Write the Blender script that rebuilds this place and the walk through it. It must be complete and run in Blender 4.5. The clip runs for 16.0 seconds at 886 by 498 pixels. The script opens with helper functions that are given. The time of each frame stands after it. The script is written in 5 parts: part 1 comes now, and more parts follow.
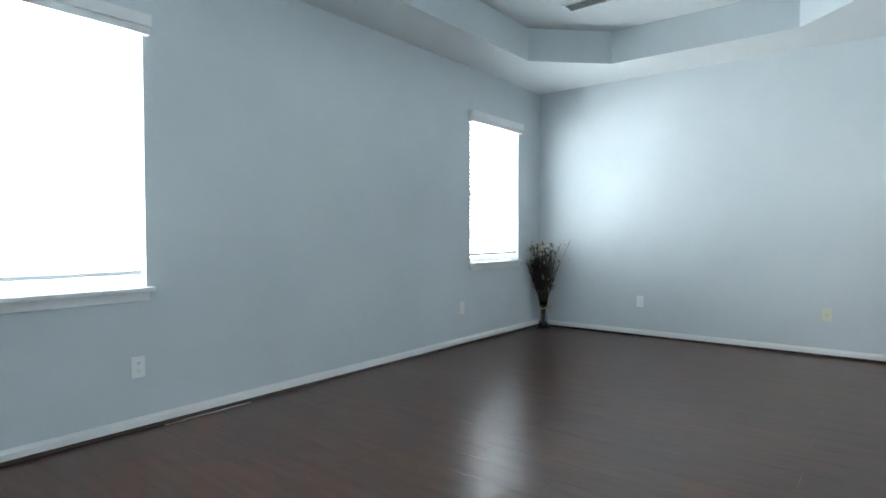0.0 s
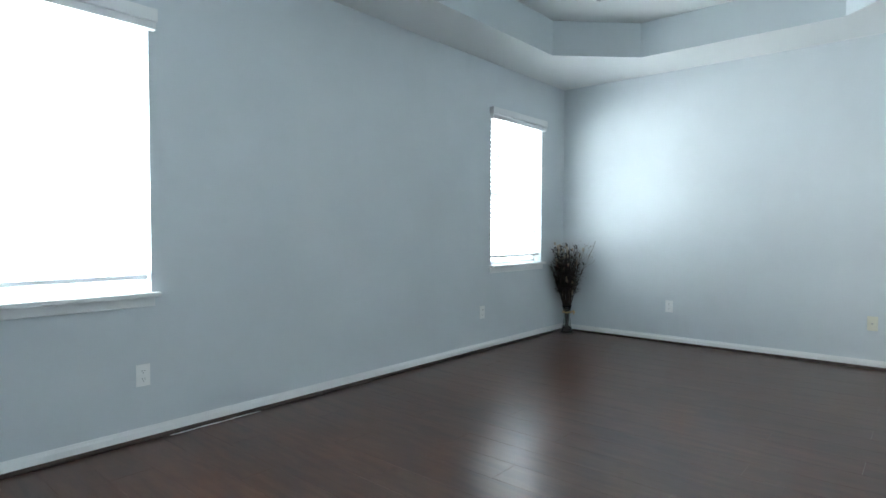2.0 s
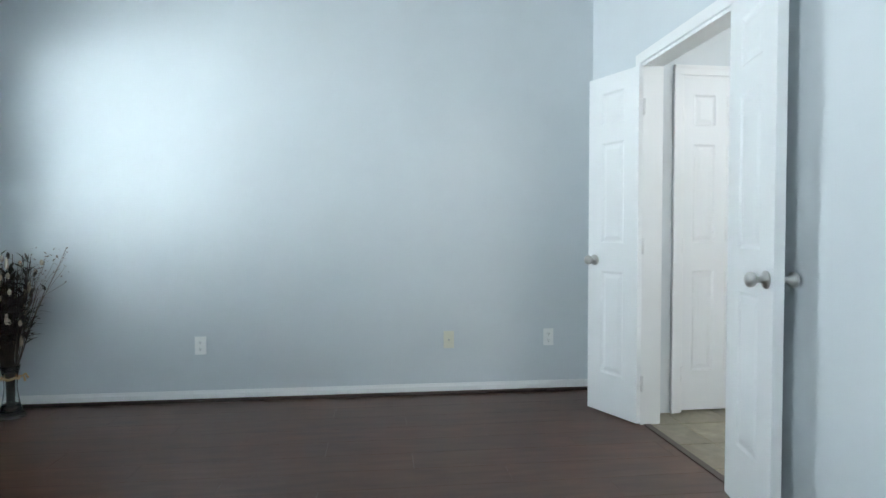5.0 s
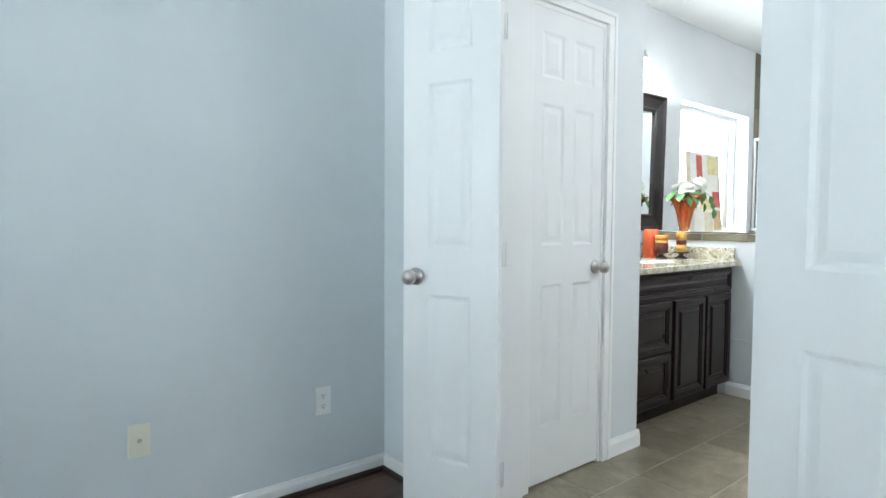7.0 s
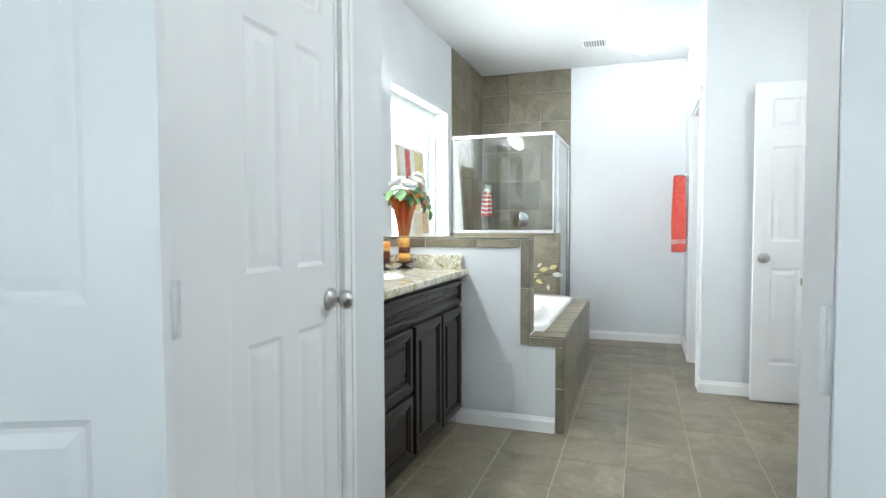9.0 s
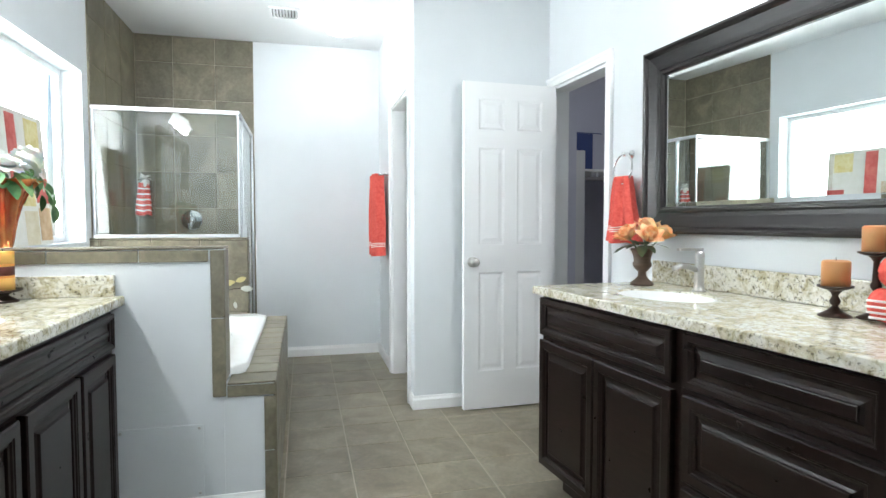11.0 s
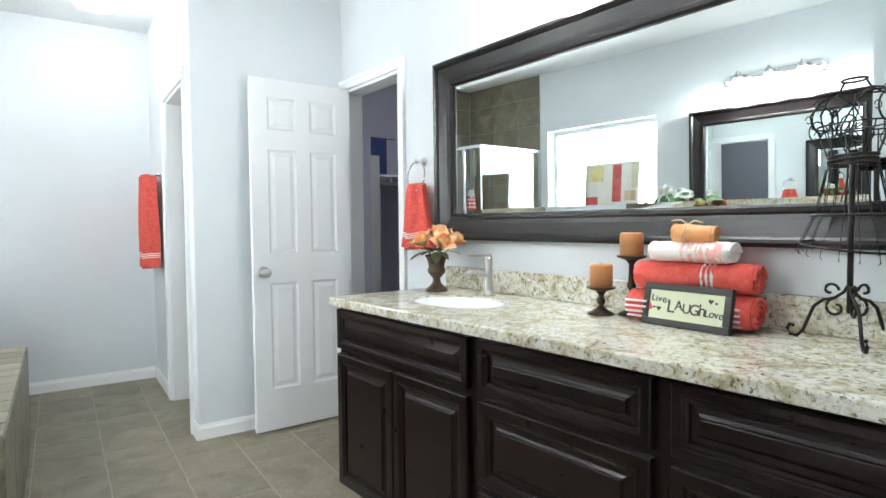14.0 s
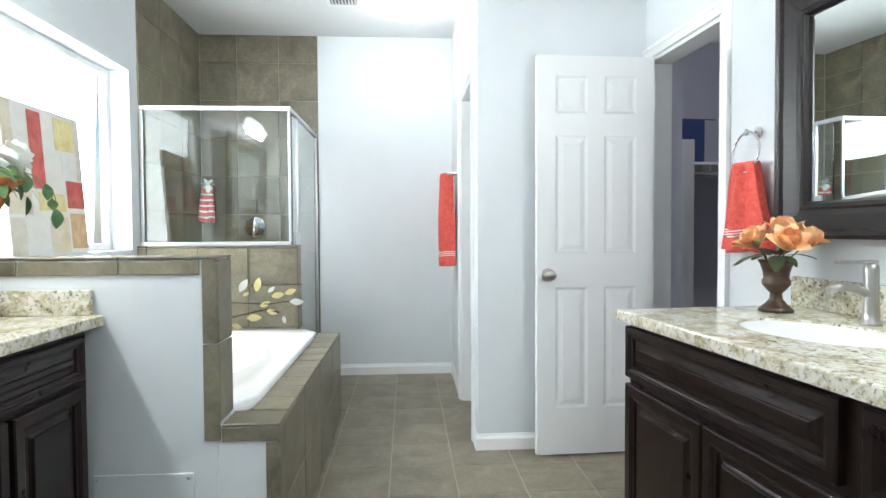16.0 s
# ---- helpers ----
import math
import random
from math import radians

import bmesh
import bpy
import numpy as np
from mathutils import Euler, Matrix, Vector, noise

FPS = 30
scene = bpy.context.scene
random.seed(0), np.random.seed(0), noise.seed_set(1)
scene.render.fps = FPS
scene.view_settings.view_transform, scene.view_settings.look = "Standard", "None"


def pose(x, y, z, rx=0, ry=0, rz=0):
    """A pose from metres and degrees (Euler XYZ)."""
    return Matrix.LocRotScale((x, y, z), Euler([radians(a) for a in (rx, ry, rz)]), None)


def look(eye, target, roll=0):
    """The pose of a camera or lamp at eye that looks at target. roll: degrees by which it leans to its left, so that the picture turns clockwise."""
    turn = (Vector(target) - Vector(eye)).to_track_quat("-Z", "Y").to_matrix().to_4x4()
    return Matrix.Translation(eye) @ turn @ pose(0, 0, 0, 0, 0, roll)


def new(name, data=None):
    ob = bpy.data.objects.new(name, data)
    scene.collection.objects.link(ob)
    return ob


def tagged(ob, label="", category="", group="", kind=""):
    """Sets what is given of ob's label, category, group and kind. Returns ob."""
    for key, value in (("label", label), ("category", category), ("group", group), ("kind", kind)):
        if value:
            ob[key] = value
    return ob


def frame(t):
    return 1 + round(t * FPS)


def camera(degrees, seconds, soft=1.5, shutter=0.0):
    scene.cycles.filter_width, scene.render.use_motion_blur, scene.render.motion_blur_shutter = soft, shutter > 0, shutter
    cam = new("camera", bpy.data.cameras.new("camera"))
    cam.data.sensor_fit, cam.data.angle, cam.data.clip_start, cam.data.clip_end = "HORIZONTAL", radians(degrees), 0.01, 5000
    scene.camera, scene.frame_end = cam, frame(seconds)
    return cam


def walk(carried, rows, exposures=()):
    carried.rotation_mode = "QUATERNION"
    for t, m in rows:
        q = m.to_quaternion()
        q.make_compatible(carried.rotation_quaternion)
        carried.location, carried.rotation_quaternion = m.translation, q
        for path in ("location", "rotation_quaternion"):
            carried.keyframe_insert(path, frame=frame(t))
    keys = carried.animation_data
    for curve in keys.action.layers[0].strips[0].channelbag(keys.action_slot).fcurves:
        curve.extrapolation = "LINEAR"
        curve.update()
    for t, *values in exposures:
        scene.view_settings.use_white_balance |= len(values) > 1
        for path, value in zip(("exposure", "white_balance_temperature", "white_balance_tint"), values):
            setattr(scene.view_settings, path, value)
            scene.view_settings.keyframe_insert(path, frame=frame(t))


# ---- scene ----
cam = camera(76.2, 16.0)
PATH = [
    (0, (1.028, 0.91, 1.093), (-0.215, 2.476, 1.036), -0.1),
    (0.5, (1.012, 0.951, 1.085), (-0.353, 2.412, 1.037), -0.2),
    (1, (0.995, 0.959, 1.1), (-0.44, 2.352, 1.047), -0.1),
    (1.5, (0.96, 0.997, 1.095), (-0.486, 2.378, 1.041), -0.1),
    (2, (0.937, 1.074, 1.127), (-0.368, 2.588, 1.062), 0.1),
    (2.5, (0.911, 1.231, 1.158), (-0.163, 2.917, 1.09), -0.0),
    (3, (0.673, 1.382, 1.143), (-0.112, 3.22, 1.077), -0.2),
    (3.5, (0.53, 1.647, 1.109), (0.073, 3.593, 1.05), -0.2),
    (4, (0.374, 2.041, 1.113), (0.118, 4.023, 1.05), -0.3),
    (4.2, (0.322, 2.207, 1.102), (0.121, 4.196, 1.042), -0.3),
    (6.3, (-0.056, 4.261, 1.116), (0.902, 6.015, 1.031), 0.4),
    (6.5, (0.045, 4.372, 1.145), (1.057, 6.094, 1.047), 0.4),
    (7, (0.211, 4.678, 1.136), (1.458, 6.239, 1.044), 0.3),
    (7.5, (0.387, 4.932, 1.144), (1.807, 6.337, 1.051), 0.3),
    (8, (0.528, 5.12, 1.154), (2.163, 6.269, 1.06), 0.2),
    (8.5, (0.732, 5.296, 1.156), (2.517, 6.192, 1.064), 0.0),
    (8.7, (0.811, 5.348, 1.157), (2.639, 6.152, 1.067), -0.1),
    (10.8, (1.624, 5.693, 1.167), (3.586, 5.316, 1.077), 0.1),
    (11, (1.667, 5.686, 1.176), (3.606, 5.207, 1.085), -0.0),
    (11.5, (1.702, 5.694, 1.187), (3.568, 4.98, 1.097), -0.0),
    (12, (1.712, 5.686, 1.194), (3.48, 4.755, 1.103), -0.1),
    (12.5, (1.706, 5.671, 1.198), (3.407, 4.623, 1.108), -0.2),
    (13, (1.701, 5.662, 1.199), (3.359, 4.548, 1.111), -0.2),
    (13.5, (1.716, 5.657, 1.201), (3.352, 4.509, 1.114), -0.3),
    (14, (1.761, 5.634, 1.201), (3.414, 4.511, 1.115), -0.5),
    (14.5, (1.826, 5.6, 1.201), (3.573, 4.63, 1.117), -0.4),
    (15, (1.932, 5.568, 1.189), (3.792, 4.835, 1.111), -0.5),
    (15.5, (2.06, 5.508, 1.174), (4.004, 5.042, 1.105), -0.4),
    (16, (2.184, 5.383, 1.159), (4.179, 5.257, 1.097), -0.3),
]
walk(cam, [(t, look(eye, target, roll)) for t, eye, target, roll in PATH],
     exposures=[(0.0, 0.23), (4.2, 0.21), (6.5, 0.22), (8.5, 0.13), (11.0, 0.06), (14.0, 0.02), (16.0, 0.06)])

# ---- world, daylight, lamps, exposure ----
world = bpy.data.worlds.new("world")
scene.world = world
world.use_nodes = True
sky = world.node_tree.nodes.new("ShaderNodeTexSky")
sky.sky_type = "NISHITA"
sky.sun_disc = False
sky.sun_elevation, sky.sun_rotation = radians(55), radians(140)
bg = world.node_tree.nodes["Background"]
bg.inputs["Strength"].default_value = 0.12
world.node_tree.links.new(sky.outputs[0], bg.inputs["Color"])


def area_lamp(name, eye, target, w, h, watts, colour):
    d = bpy.data.lights.new(name, "AREA")
    d.shape, d.size, d.size_y, d.energy, d.color = "RECTANGLE", w, h, watts, colour
    ob = new(name, d)
    ob.matrix_world = look(eye, target)
    return ob


DAY = (0.82, 0.925, 0.985)
sun = bpy.data.lights.new("sun", "SUN")
sun.energy, sun.angle, sun.color = 3.0, radians(0.5), (1.0, 0.96, 0.9)
sun_ob = new("sun", sun)
sun_ob.matrix_world = look((4, -6, 10), (0, 0, 0))
WIN_WATTS, BATH_WATTS = (182.0, 62.0), 54.0
area_lamp("daylight_window_1", (-2.43, 1.92, 1.505), (0, 1.92, 1.15), 0.95, 1.55, WIN_WATTS[0], DAY)
area_lamp("daylight_window_2", (-2.43, 5.915, 1.505), (0, 5.915, 1.15), 1.0, 1.55, WIN_WATTS[1], DAY)
area_lamp("daylight_window_3", (5.05, 7.22, 1.59), (5.05, 5, 1.5), 1.2, 1.12, BATH_WATTS, (0.93, 0.97, 1.0))


def bulb(name, x, y, z, watts, r, colour=(0.93, 0.97, 1.0)):
    d = bpy.data.lights.new(name, "POINT")
    d.energy, d.shadow_soft_size, d.color = watts, r, colour
    ob = new(name, d)
    ob.location = (x, y, z)
    return ob


# ---- materials ----
def material(name, colour, rough=0.5, metal=0.0, spec=0.5):
    m = bpy.data.materials.new(name)
    m.use_nodes = True
    b = m.node_tree.nodes["Principled BSDF"]
    b.inputs["Base Color"].default_value = (*colour, 1)
    b.inputs["Roughness"].default_value = rough
    b.inputs["Metallic"].default_value = metal
    b.inputs["Specular IOR Level"].default_value = spec
    return m


def node(m, kind, **values):
    n = m.node_tree.nodes.new(kind)
    for key, value in values.items():
        n.inputs[key].default_value = value
    return n


def link(m, a, b):
    m.node_tree.links.new(a, b)


def bsdf(m):
    return m.node_tree.nodes["Principled BSDF"]


def coords(m, scale=(1, 1, 1), turn=(0, 0, 0), which="Object"):
    c = m.node_tree.nodes.new("ShaderNodeTexCoord")
    p = node(m, "ShaderNodeMapping", Scale=scale, Rotation=turn)
    link(m, c.outputs[which], p.inputs["Vector"])
    return p.outputs["Vector"]


def noise_tex(m, vec, scale, detail=4.0, rough=0.55, dist=0.0):
    n = node(m, "ShaderNodeTexNoise", Scale=scale, Detail=detail, Roughness=rough, Distortion=dist)
    link(m, vec, n.inputs["Vector"])
    return n.outputs["Fac"]


def ramp(m, fac, stops):
    r = m.node_tree.nodes.new("ShaderNodeValToRGB")
    e = r.color_ramp.elements
    while len(e) < len(stops):
        e.new(0.5)
    for el, (pos, col) in zip(e, stops):
        el.position, el.color = pos, (*col, 1)
    link(m, fac, r.inputs["Fac"])
    return r.outputs["Color"]


def mix(m, a, b, fac, mode="MIX"):
    n = m.node_tree.nodes.new("ShaderNodeMix")
    n.data_type, n.blend_type = "RGBA", mode
    for src, k in ((fac, 0), (a, 6), (b, 7)):
        if hasattr(src, "links"):
            link(m, src, n.inputs[k])
        elif k == 0:
            n.inputs[0].default_value = src
        else:
            n.inputs[k].default_value = (*src, 1)
    return n.outputs[2]


def bump(m, height, strength, distance=0.002):
    n = node(m, "ShaderNodeBump", Strength=strength, Distance=distance)
    link(m, height, n.inputs["Height"])
    link(m, n.outputs["Normal"], bsdf(m).inputs["Normal"])


def rough_range(m, fac, low, high):
    n = node(m, "ShaderNodeMapRange")
    n.inputs[3].default_value, n.inputs[4].default_value = low, high
    link(m, fac, n.inputs[0])
    link(m, n.outputs[0], bsdf(m).inputs["Roughness"])


def painted(name, colour, rough, vary=0.05, texture=0.12, scale=90):
    m = material(name, colour, rough, 0, 0.35)
    v = coords(m)
    low = tuple(c * (1 - vary) for c in colour)
    high = tuple(min(1, c * (1 + vary)) for c in colour)
    link(m, ramp(m, noise_tex(m, v, 1.7, 3), [(0.3, low), (0.7, high)]), bsdf(m).inputs["Base Color"])
    bump(m, noise_tex(m, v, scale, 3), texture, 0.003)
    return m


WALL_BED = painted("wall_paint_bedroom", (0.655, 0.70, 0.725), 0.55, 0.03, 0.10)
WALL_BATH = painted("wall_paint_bath", (0.69, 0.725, 0.745), 0.5, 0.03, 0.14)
# closet walls: darker and more violet than the bathroom walls
WALL_CLOSET = painted("wall_tone_closet", (0.50, 0.50, 0.58), 0.6, 0.03, 0.12)
CEILING = painted("ceiling_paint", (0.78, 0.80, 0.80), 0.7, 0.02, 0.25, 140)
WHITE = painted("white_trim_paint", (0.84, 0.85, 0.85), 0.35, 0.015, 0.03, 40)
DOOR_WHITE = painted("white_door_paint", (0.82, 0.835, 0.84), 0.38, 0.015, 0.05, 60)
CHROME = material("chrome", (0.82, 0.83, 0.84), 0.08, 1.0)
NICKEL = material("brushed_nickel", (0.55, 0.54, 0.52), 0.28, 1.0)
PORCELAIN = material("porcelain", (0.88, 0.89, 0.88), 0.12)
PLASTIC = material("white_plastic", (0.90, 0.91, 0.90), 0.35)
ALMOND = material("almond_plastic", (0.76, 0.75, 0.64), 0.4)
DARK = material("dark_slot", (0.02, 0.02, 0.02), 0.6)
MIRROR = material("mirror_glass", (0.88, 0.93, 0.92), 0.005, 1.0)
BLACK_IRON = material("black_iron", (0.025, 0.022, 0.02), 0.45, 0.6)
BRONZE = material("dark_bronze", (0.055, 0.035, 0.025), 0.35, 0.5)


def glass_mat(name, tint, rough=0.0):
    m = material(name, tint, rough)
    bsdf(m).inputs["Transmission Weight"].default_value = 1.0
    bsdf(m).inputs["IOR"].default_value = 1.45
    return m


GLASS = glass_mat("clear_glass", (0.93, 0.97, 0.96))


def shifted(m, info, scale):
    """Object coordinates moved by each piece's own random number, so that no two pieces look alike."""
    c = m.node_tree.nodes.new("ShaderNodeTexCoord")
    k = m.node_tree.nodes.new("ShaderNodeVectorMath")
    k.operation = "SCALE"
    k.inputs[0].default_value = (37.0, 71.0, 23.0)
    link(m, info.outputs["Random"], k.inputs["Scale"])
    add = m.node_tree.nodes.new("ShaderNodeVectorMath")
    link(m, c.outputs["Object"], add.inputs[0])
    link(m, k.outputs[0], add.inputs[1])
    p = node(m, "ShaderNodeMapping", Scale=scale)
    link(m, add.outputs[0], p.inputs["Vector"])
    return p.outputs["Vector"]


def wood_floor():
    m = material("dark_laminate", (0.09, 0.045, 0.03), 0.3, 0, 0.42)
    info = m.node_tree.nodes.new("ShaderNodeObjectInfo")
    v = shifted(m, info, (0.9, 6, 6))
    g = noise_tex(m, v, 4.0, 5, 0.55, 0.4)
    base = ramp(m, g, [(0.25, (0.048, 0.021, 0.013)), (0.5, (0.078, 0.035, 0.022)), (0.8, (0.112, 0.053, 0.033))])
    tone = ramp(m, info.outputs["Random"], [(0.0, (0.88, 0.88, 0.88)), (1.0, (1.08, 1.06, 1.04))])
    link(m, mix(m, base, tone, 1.0, "MULTIPLY"), bsdf(m).inputs["Base Color"])
    fine = noise_tex(m, shifted(m, info, (2.5, 40, 40)), 3.0, 4)
    rough_range(m, fine, 0.278, 0.302)
    return m


FLOOR_WOOD = wood_floor()


def stone_tile(name, dark, mid, light, rough=0.4, scale=5.0):
    m = material(name, mid, rough)
    info = m.node_tree.nodes.new("ShaderNodeObjectInfo")
    v = shifted(m, info, (1, 1, 1))
    big = noise_tex(m, v, scale, 7, 0.62, 0.8)
    small = noise_tex(m, v, scale * 9, 4, 0.6)
    c = ramp(m, big, [(0.3, dark), (0.5, mid), (0.72, light)])
    c = mix(m, c, ramp(m, small, [(0.35, (0.75, 0.75, 0.75)), (0.65, (1.1, 1.1, 1.1))]), 0.6, "MULTIPLY")
    tone = ramp(m, info.outputs["Random"], [(0.0, (0.86, 0.86, 0.86)), (1.0, (1.08, 1.08, 1.06))])
    link(m, mix(m, c, tone, 1.0, "MULTIPLY"), bsdf(m).inputs["Base Color"])
    rough_range(m, small, rough - 0.08, rough + 0.14)
    bump(m, small, 0.12, 0.002)
    return m


TILE_FLOOR = stone_tile("floor_tile", (0.170, 0.146, 0.103), (0.242, 0.210, 0.150), (0.330, 0.288, 0.212), 0.36)
TILE_WALL = stone_tile("wall_tile", (0.135, 0.118, 0.08), (0.195, 0.174, 0.122), (0.27, 0.243, 0.172), 0.35)
GROUT = painted("grout", (0.42, 0.38, 0.30), 0.85, 0.08, 0.2, 200)


def granite():
    m = material("granite", (0.6, 0.55, 0.42), 0.12, 0, 0.5)
    v = coords(m)
    patch = noise_tex(m, v, 10, 6, 0.62, 1.6)
    grain = noise_tex(m, v, 44, 8, 0.7, 0.8)
    speck = noise_tex(m, v, 88, 5, 0.62, 0.5)
    drift = noise_tex(m, v, 3.2, 3, 0.5, 0.5)
    base = ramp(m, grain, [(0.28, (0.26, 0.23, 0.15)), (0.41, (0.52, 0.49, 0.37)), (0.52, (0.70, 0.69, 0.62)), (0.72, (0.80, 0.79, 0.75))])
    gold = ramp(m, patch, [(0.34, (0.50, 0.43, 0.27)), (0.44, (0.76, 0.70, 0.52)), (0.52, (1.0, 0.99, 0.96))])
    dark = ramp(m, speck, [(0.375, (0.10, 0.09, 0.075)), (0.445, (1, 1, 1))])
    clump = ramp(m, drift, [(0.35, (1, 1, 1)), (0.65, (0.55, 0.55, 0.55))])
    c = mix(m, mix(m, base, gold, 0.75, "MULTIPLY"), dark, clump, "MULTIPLY")
    link(m, c, bsdf(m).inputs["Base Color"])
    return m


GRANITE = granite()


def espresso(name, dark, light, rough=0.3, spec=0.5):
    m = material(name, dark, rough, 0, spec)
    v = coords(m, (3, 3, 30))
    link(m, ramp(m, noise_tex(m, v, 3, 6, 0.6, 0.3), [(0.3, dark), (0.75, light)]), bsdf(m).inputs["Base Color"])
    rough_range(m, noise_tex(m, coords(m), 14, 4), rough - 0.025, rough + 0.035)
    return m


ESPRESSO = espresso("espresso_cabinet", (0.0075, 0.0037, 0.0031), (0.016, 0.0082, 0.0068), 0.28, 0.32)
FRAME_WOOD = espresso("mirror_frame_wood", (0.006, 0.0045, 0.0045), (0.020, 0.0155, 0.0155), 0.31, 0.42)


# ---- mesh helpers ----
def box(bm, x0, x1, y0, y1, z0, z1, bevel=0.0):
    vs = [bm.verts.new((x, y, z)) for z in (z0, z1) for y in (y0, y1) for x in (x0, x1)]
    fs = [bm.faces.new([vs[i] for i in q]) for q in ((0, 2, 3, 1), (4, 5, 7, 6), (0, 1, 5, 4), (1, 3, 7, 5), (3, 2, 6, 7), (2, 0, 4, 6))]
    if bevel > 0:
        edges = list({e for f in fs for e in f.edges})
        bmesh.ops.bevel(bm, geom=edges, offset=bevel, segments=2, affect="EDGES", profile=0.7)
    return vs


def lathe(bm, profile, n=24, at=(0, 0, 0), sx=1.0, sy=1.0, wave=0.0, lobes=0):
    rings = []
    for r, z in profile:
        ring = []
        for i in range(n):
            a = 2 * math.pi * i / n
            k = 1 + wave * math.cos(lobes * a) * (z - profile[0][1]) / max(1e-6, profile[-1][1] - profile[0][1]) if lobes else 1
            ring.append(bm.verts.new((at[0] + sx * k * r * math.cos(a), at[1] + sy * k * r * math.sin(a), at[2] + z)))
        rings.append(ring)
    for a, b in zip(rings, rings[1:]):
        for i in range(n):
            f = bm.faces.new((a[i], a[(i + 1) % n], b[(i + 1) % n], b[i]))
            f.smooth = True
    if profile[0][0] > 1e-4:
        bm.faces.new(rings[0][::-1])
    if profile[-1][0] > 1e-4:
        bm.faces.new(rings[-1])
    return rings


def tube(bm, pts, r, n=6, closed=False):
    pts = [Vector(p) for p in pts]
    rings = []
    count = len(pts)
    up = Vector((0, 0, 1))
    for i, p in enumerate(pts):
        d = (pts[(i + 1) % count] - pts[i - 1]) if closed else (pts[min(i + 1, count - 1)] - pts[max(i - 1, 0)])
        d = d.normalized() if d.length > 0 else Vector((0, 0, 1))
        side = d.cross(up)
        if side.length < 0.05:
            side = d.cross(Vector((1, 0, 0)))
        side.normalize()
        top = side.cross(d)
        rad = r[i] if isinstance(r, (list, tuple)) else r
        rings.append([bm.verts.new(p + rad * (math.cos(2 * math.pi * k / n) * side + math.sin(2 * math.pi * k / n) * top)) for k in range(n)])
    pairs = list(zip(rings, rings[1:])) + ([(rings[-1], rings[0])] if closed else [])
    for a, b in pairs:
        for k in range(n):
            f = bm.faces.new((a[k], a[(k + 1) % n], b[(k + 1) % n], b[k]))
            f.smooth = True
    if not closed:
        bm.faces.new(rings[0][::-1])
        bm.faces.new(rings[-1])


def mesh_of(name, bm, mat):
    bmesh.ops.recalc_face_normals(bm, faces=bm.faces[:])
    me = bpy.data.meshes.new(name)
    bm.to_mesh(me)
    bm.free()
    for one in mat if isinstance(mat, (list, tuple)) else (mat,):
        me.materials.append(one)
    return me


def part(name, bm, mat, parent, label="", m=None):
    ob = new(name, mesh_of(name, bm, mat))
    ob.parent = parent
    if m is not None:
        ob.matrix_basis = m
    return tagged(ob, label)


def thing(name, label, category, m=None, group="", kind=""):
    ob = new(name)
    ob.empty_display_size = 0.05
    if m is not None:
        ob.matrix_basis = m
    return tagged(ob, label, category, group, kind)


def solid(name, bm, mat, label, category, m=None, group="", kind=""):
    ob = new(name, mesh_of(name, bm, mat))
    if m is not None:
        ob.matrix_basis = m
    return tagged(ob, label, category, group, kind)


def structure(name, bm, mat, label, category, m=None):
    return solid(name, bm, mat, label, category, m, kind="structure")


def wall_bm(u0, u1, z0, z1, thick, holes=()):
    """A wall along x from u0 to u1, its front at y = 0 and its back at y = thick, with holes (u0, u1, z0, z1)."""
    us = sorted({u0, u1, *(h[0] for h in holes), *(h[1] for h in holes)})
    zs = sorted({z0, z1, *(h[2] for h in holes), *(h[3] for h in holes)})
    us = [u for u in us if u0 <= u <= u1]
    zs = [z for z in zs if z0 <= z <= z1]
    bm = bmesh.new()
    grid = {}

    def v(i, j, k):
        if (i, j, k) not in grid:
            grid[i, j, k] = bm.verts.new((us[i], thick * k, zs[j]))
        return grid[i, j, k]

    def full(i, j):
        if not (0 <= i < len(us) - 1 and 0 <= j < len(zs) - 1):
            return False
        cu, cz = (us[i] + us[i + 1]) / 2, (zs[j] + zs[j + 1]) / 2
        return not any(h[0] < cu < h[1] and h[2] < cz < h[3] for h in holes)

    for i in range(len(us) - 1):
        for j in range(len(zs) - 1):
            if not full(i, j):
                continue
            bm.faces.new((v(i, j, 0), v(i + 1, j, 0), v(i + 1, j + 1, 0), v(i, j + 1, 0)))
            bm.faces.new((v(i, j, 1), v(i, j + 1, 1), v(i + 1, j + 1, 1), v(i + 1, j, 1)))
            for di, dj, p, q in ((-1, 0, (i, j), (i, j + 1)), (1, 0, (i + 1, j), (i + 1, j + 1)), (0, -1, (i, j), (i + 1, j)), (0, 1, (i, j + 1), (i + 1, j + 1))):
                if not full(i + di, j + dj):
                    bm.faces.new((v(*p, 0), v(*q, 0), v(*q, 1), v(*p, 1)))
    return bm


# poses that turn a wall's local x and y into the room: the front (y = 0) faces the room
def face_south(y):
    return pose(0, y, 0)


def face_north(y):
    return pose(0, y, 0, 0, 0, 180)


def face_east(x):
    return pose(x, 0, 0, 0, 0, 90)


def face_west(x):
    return pose(x, 0, 0, 0, 0, -90)

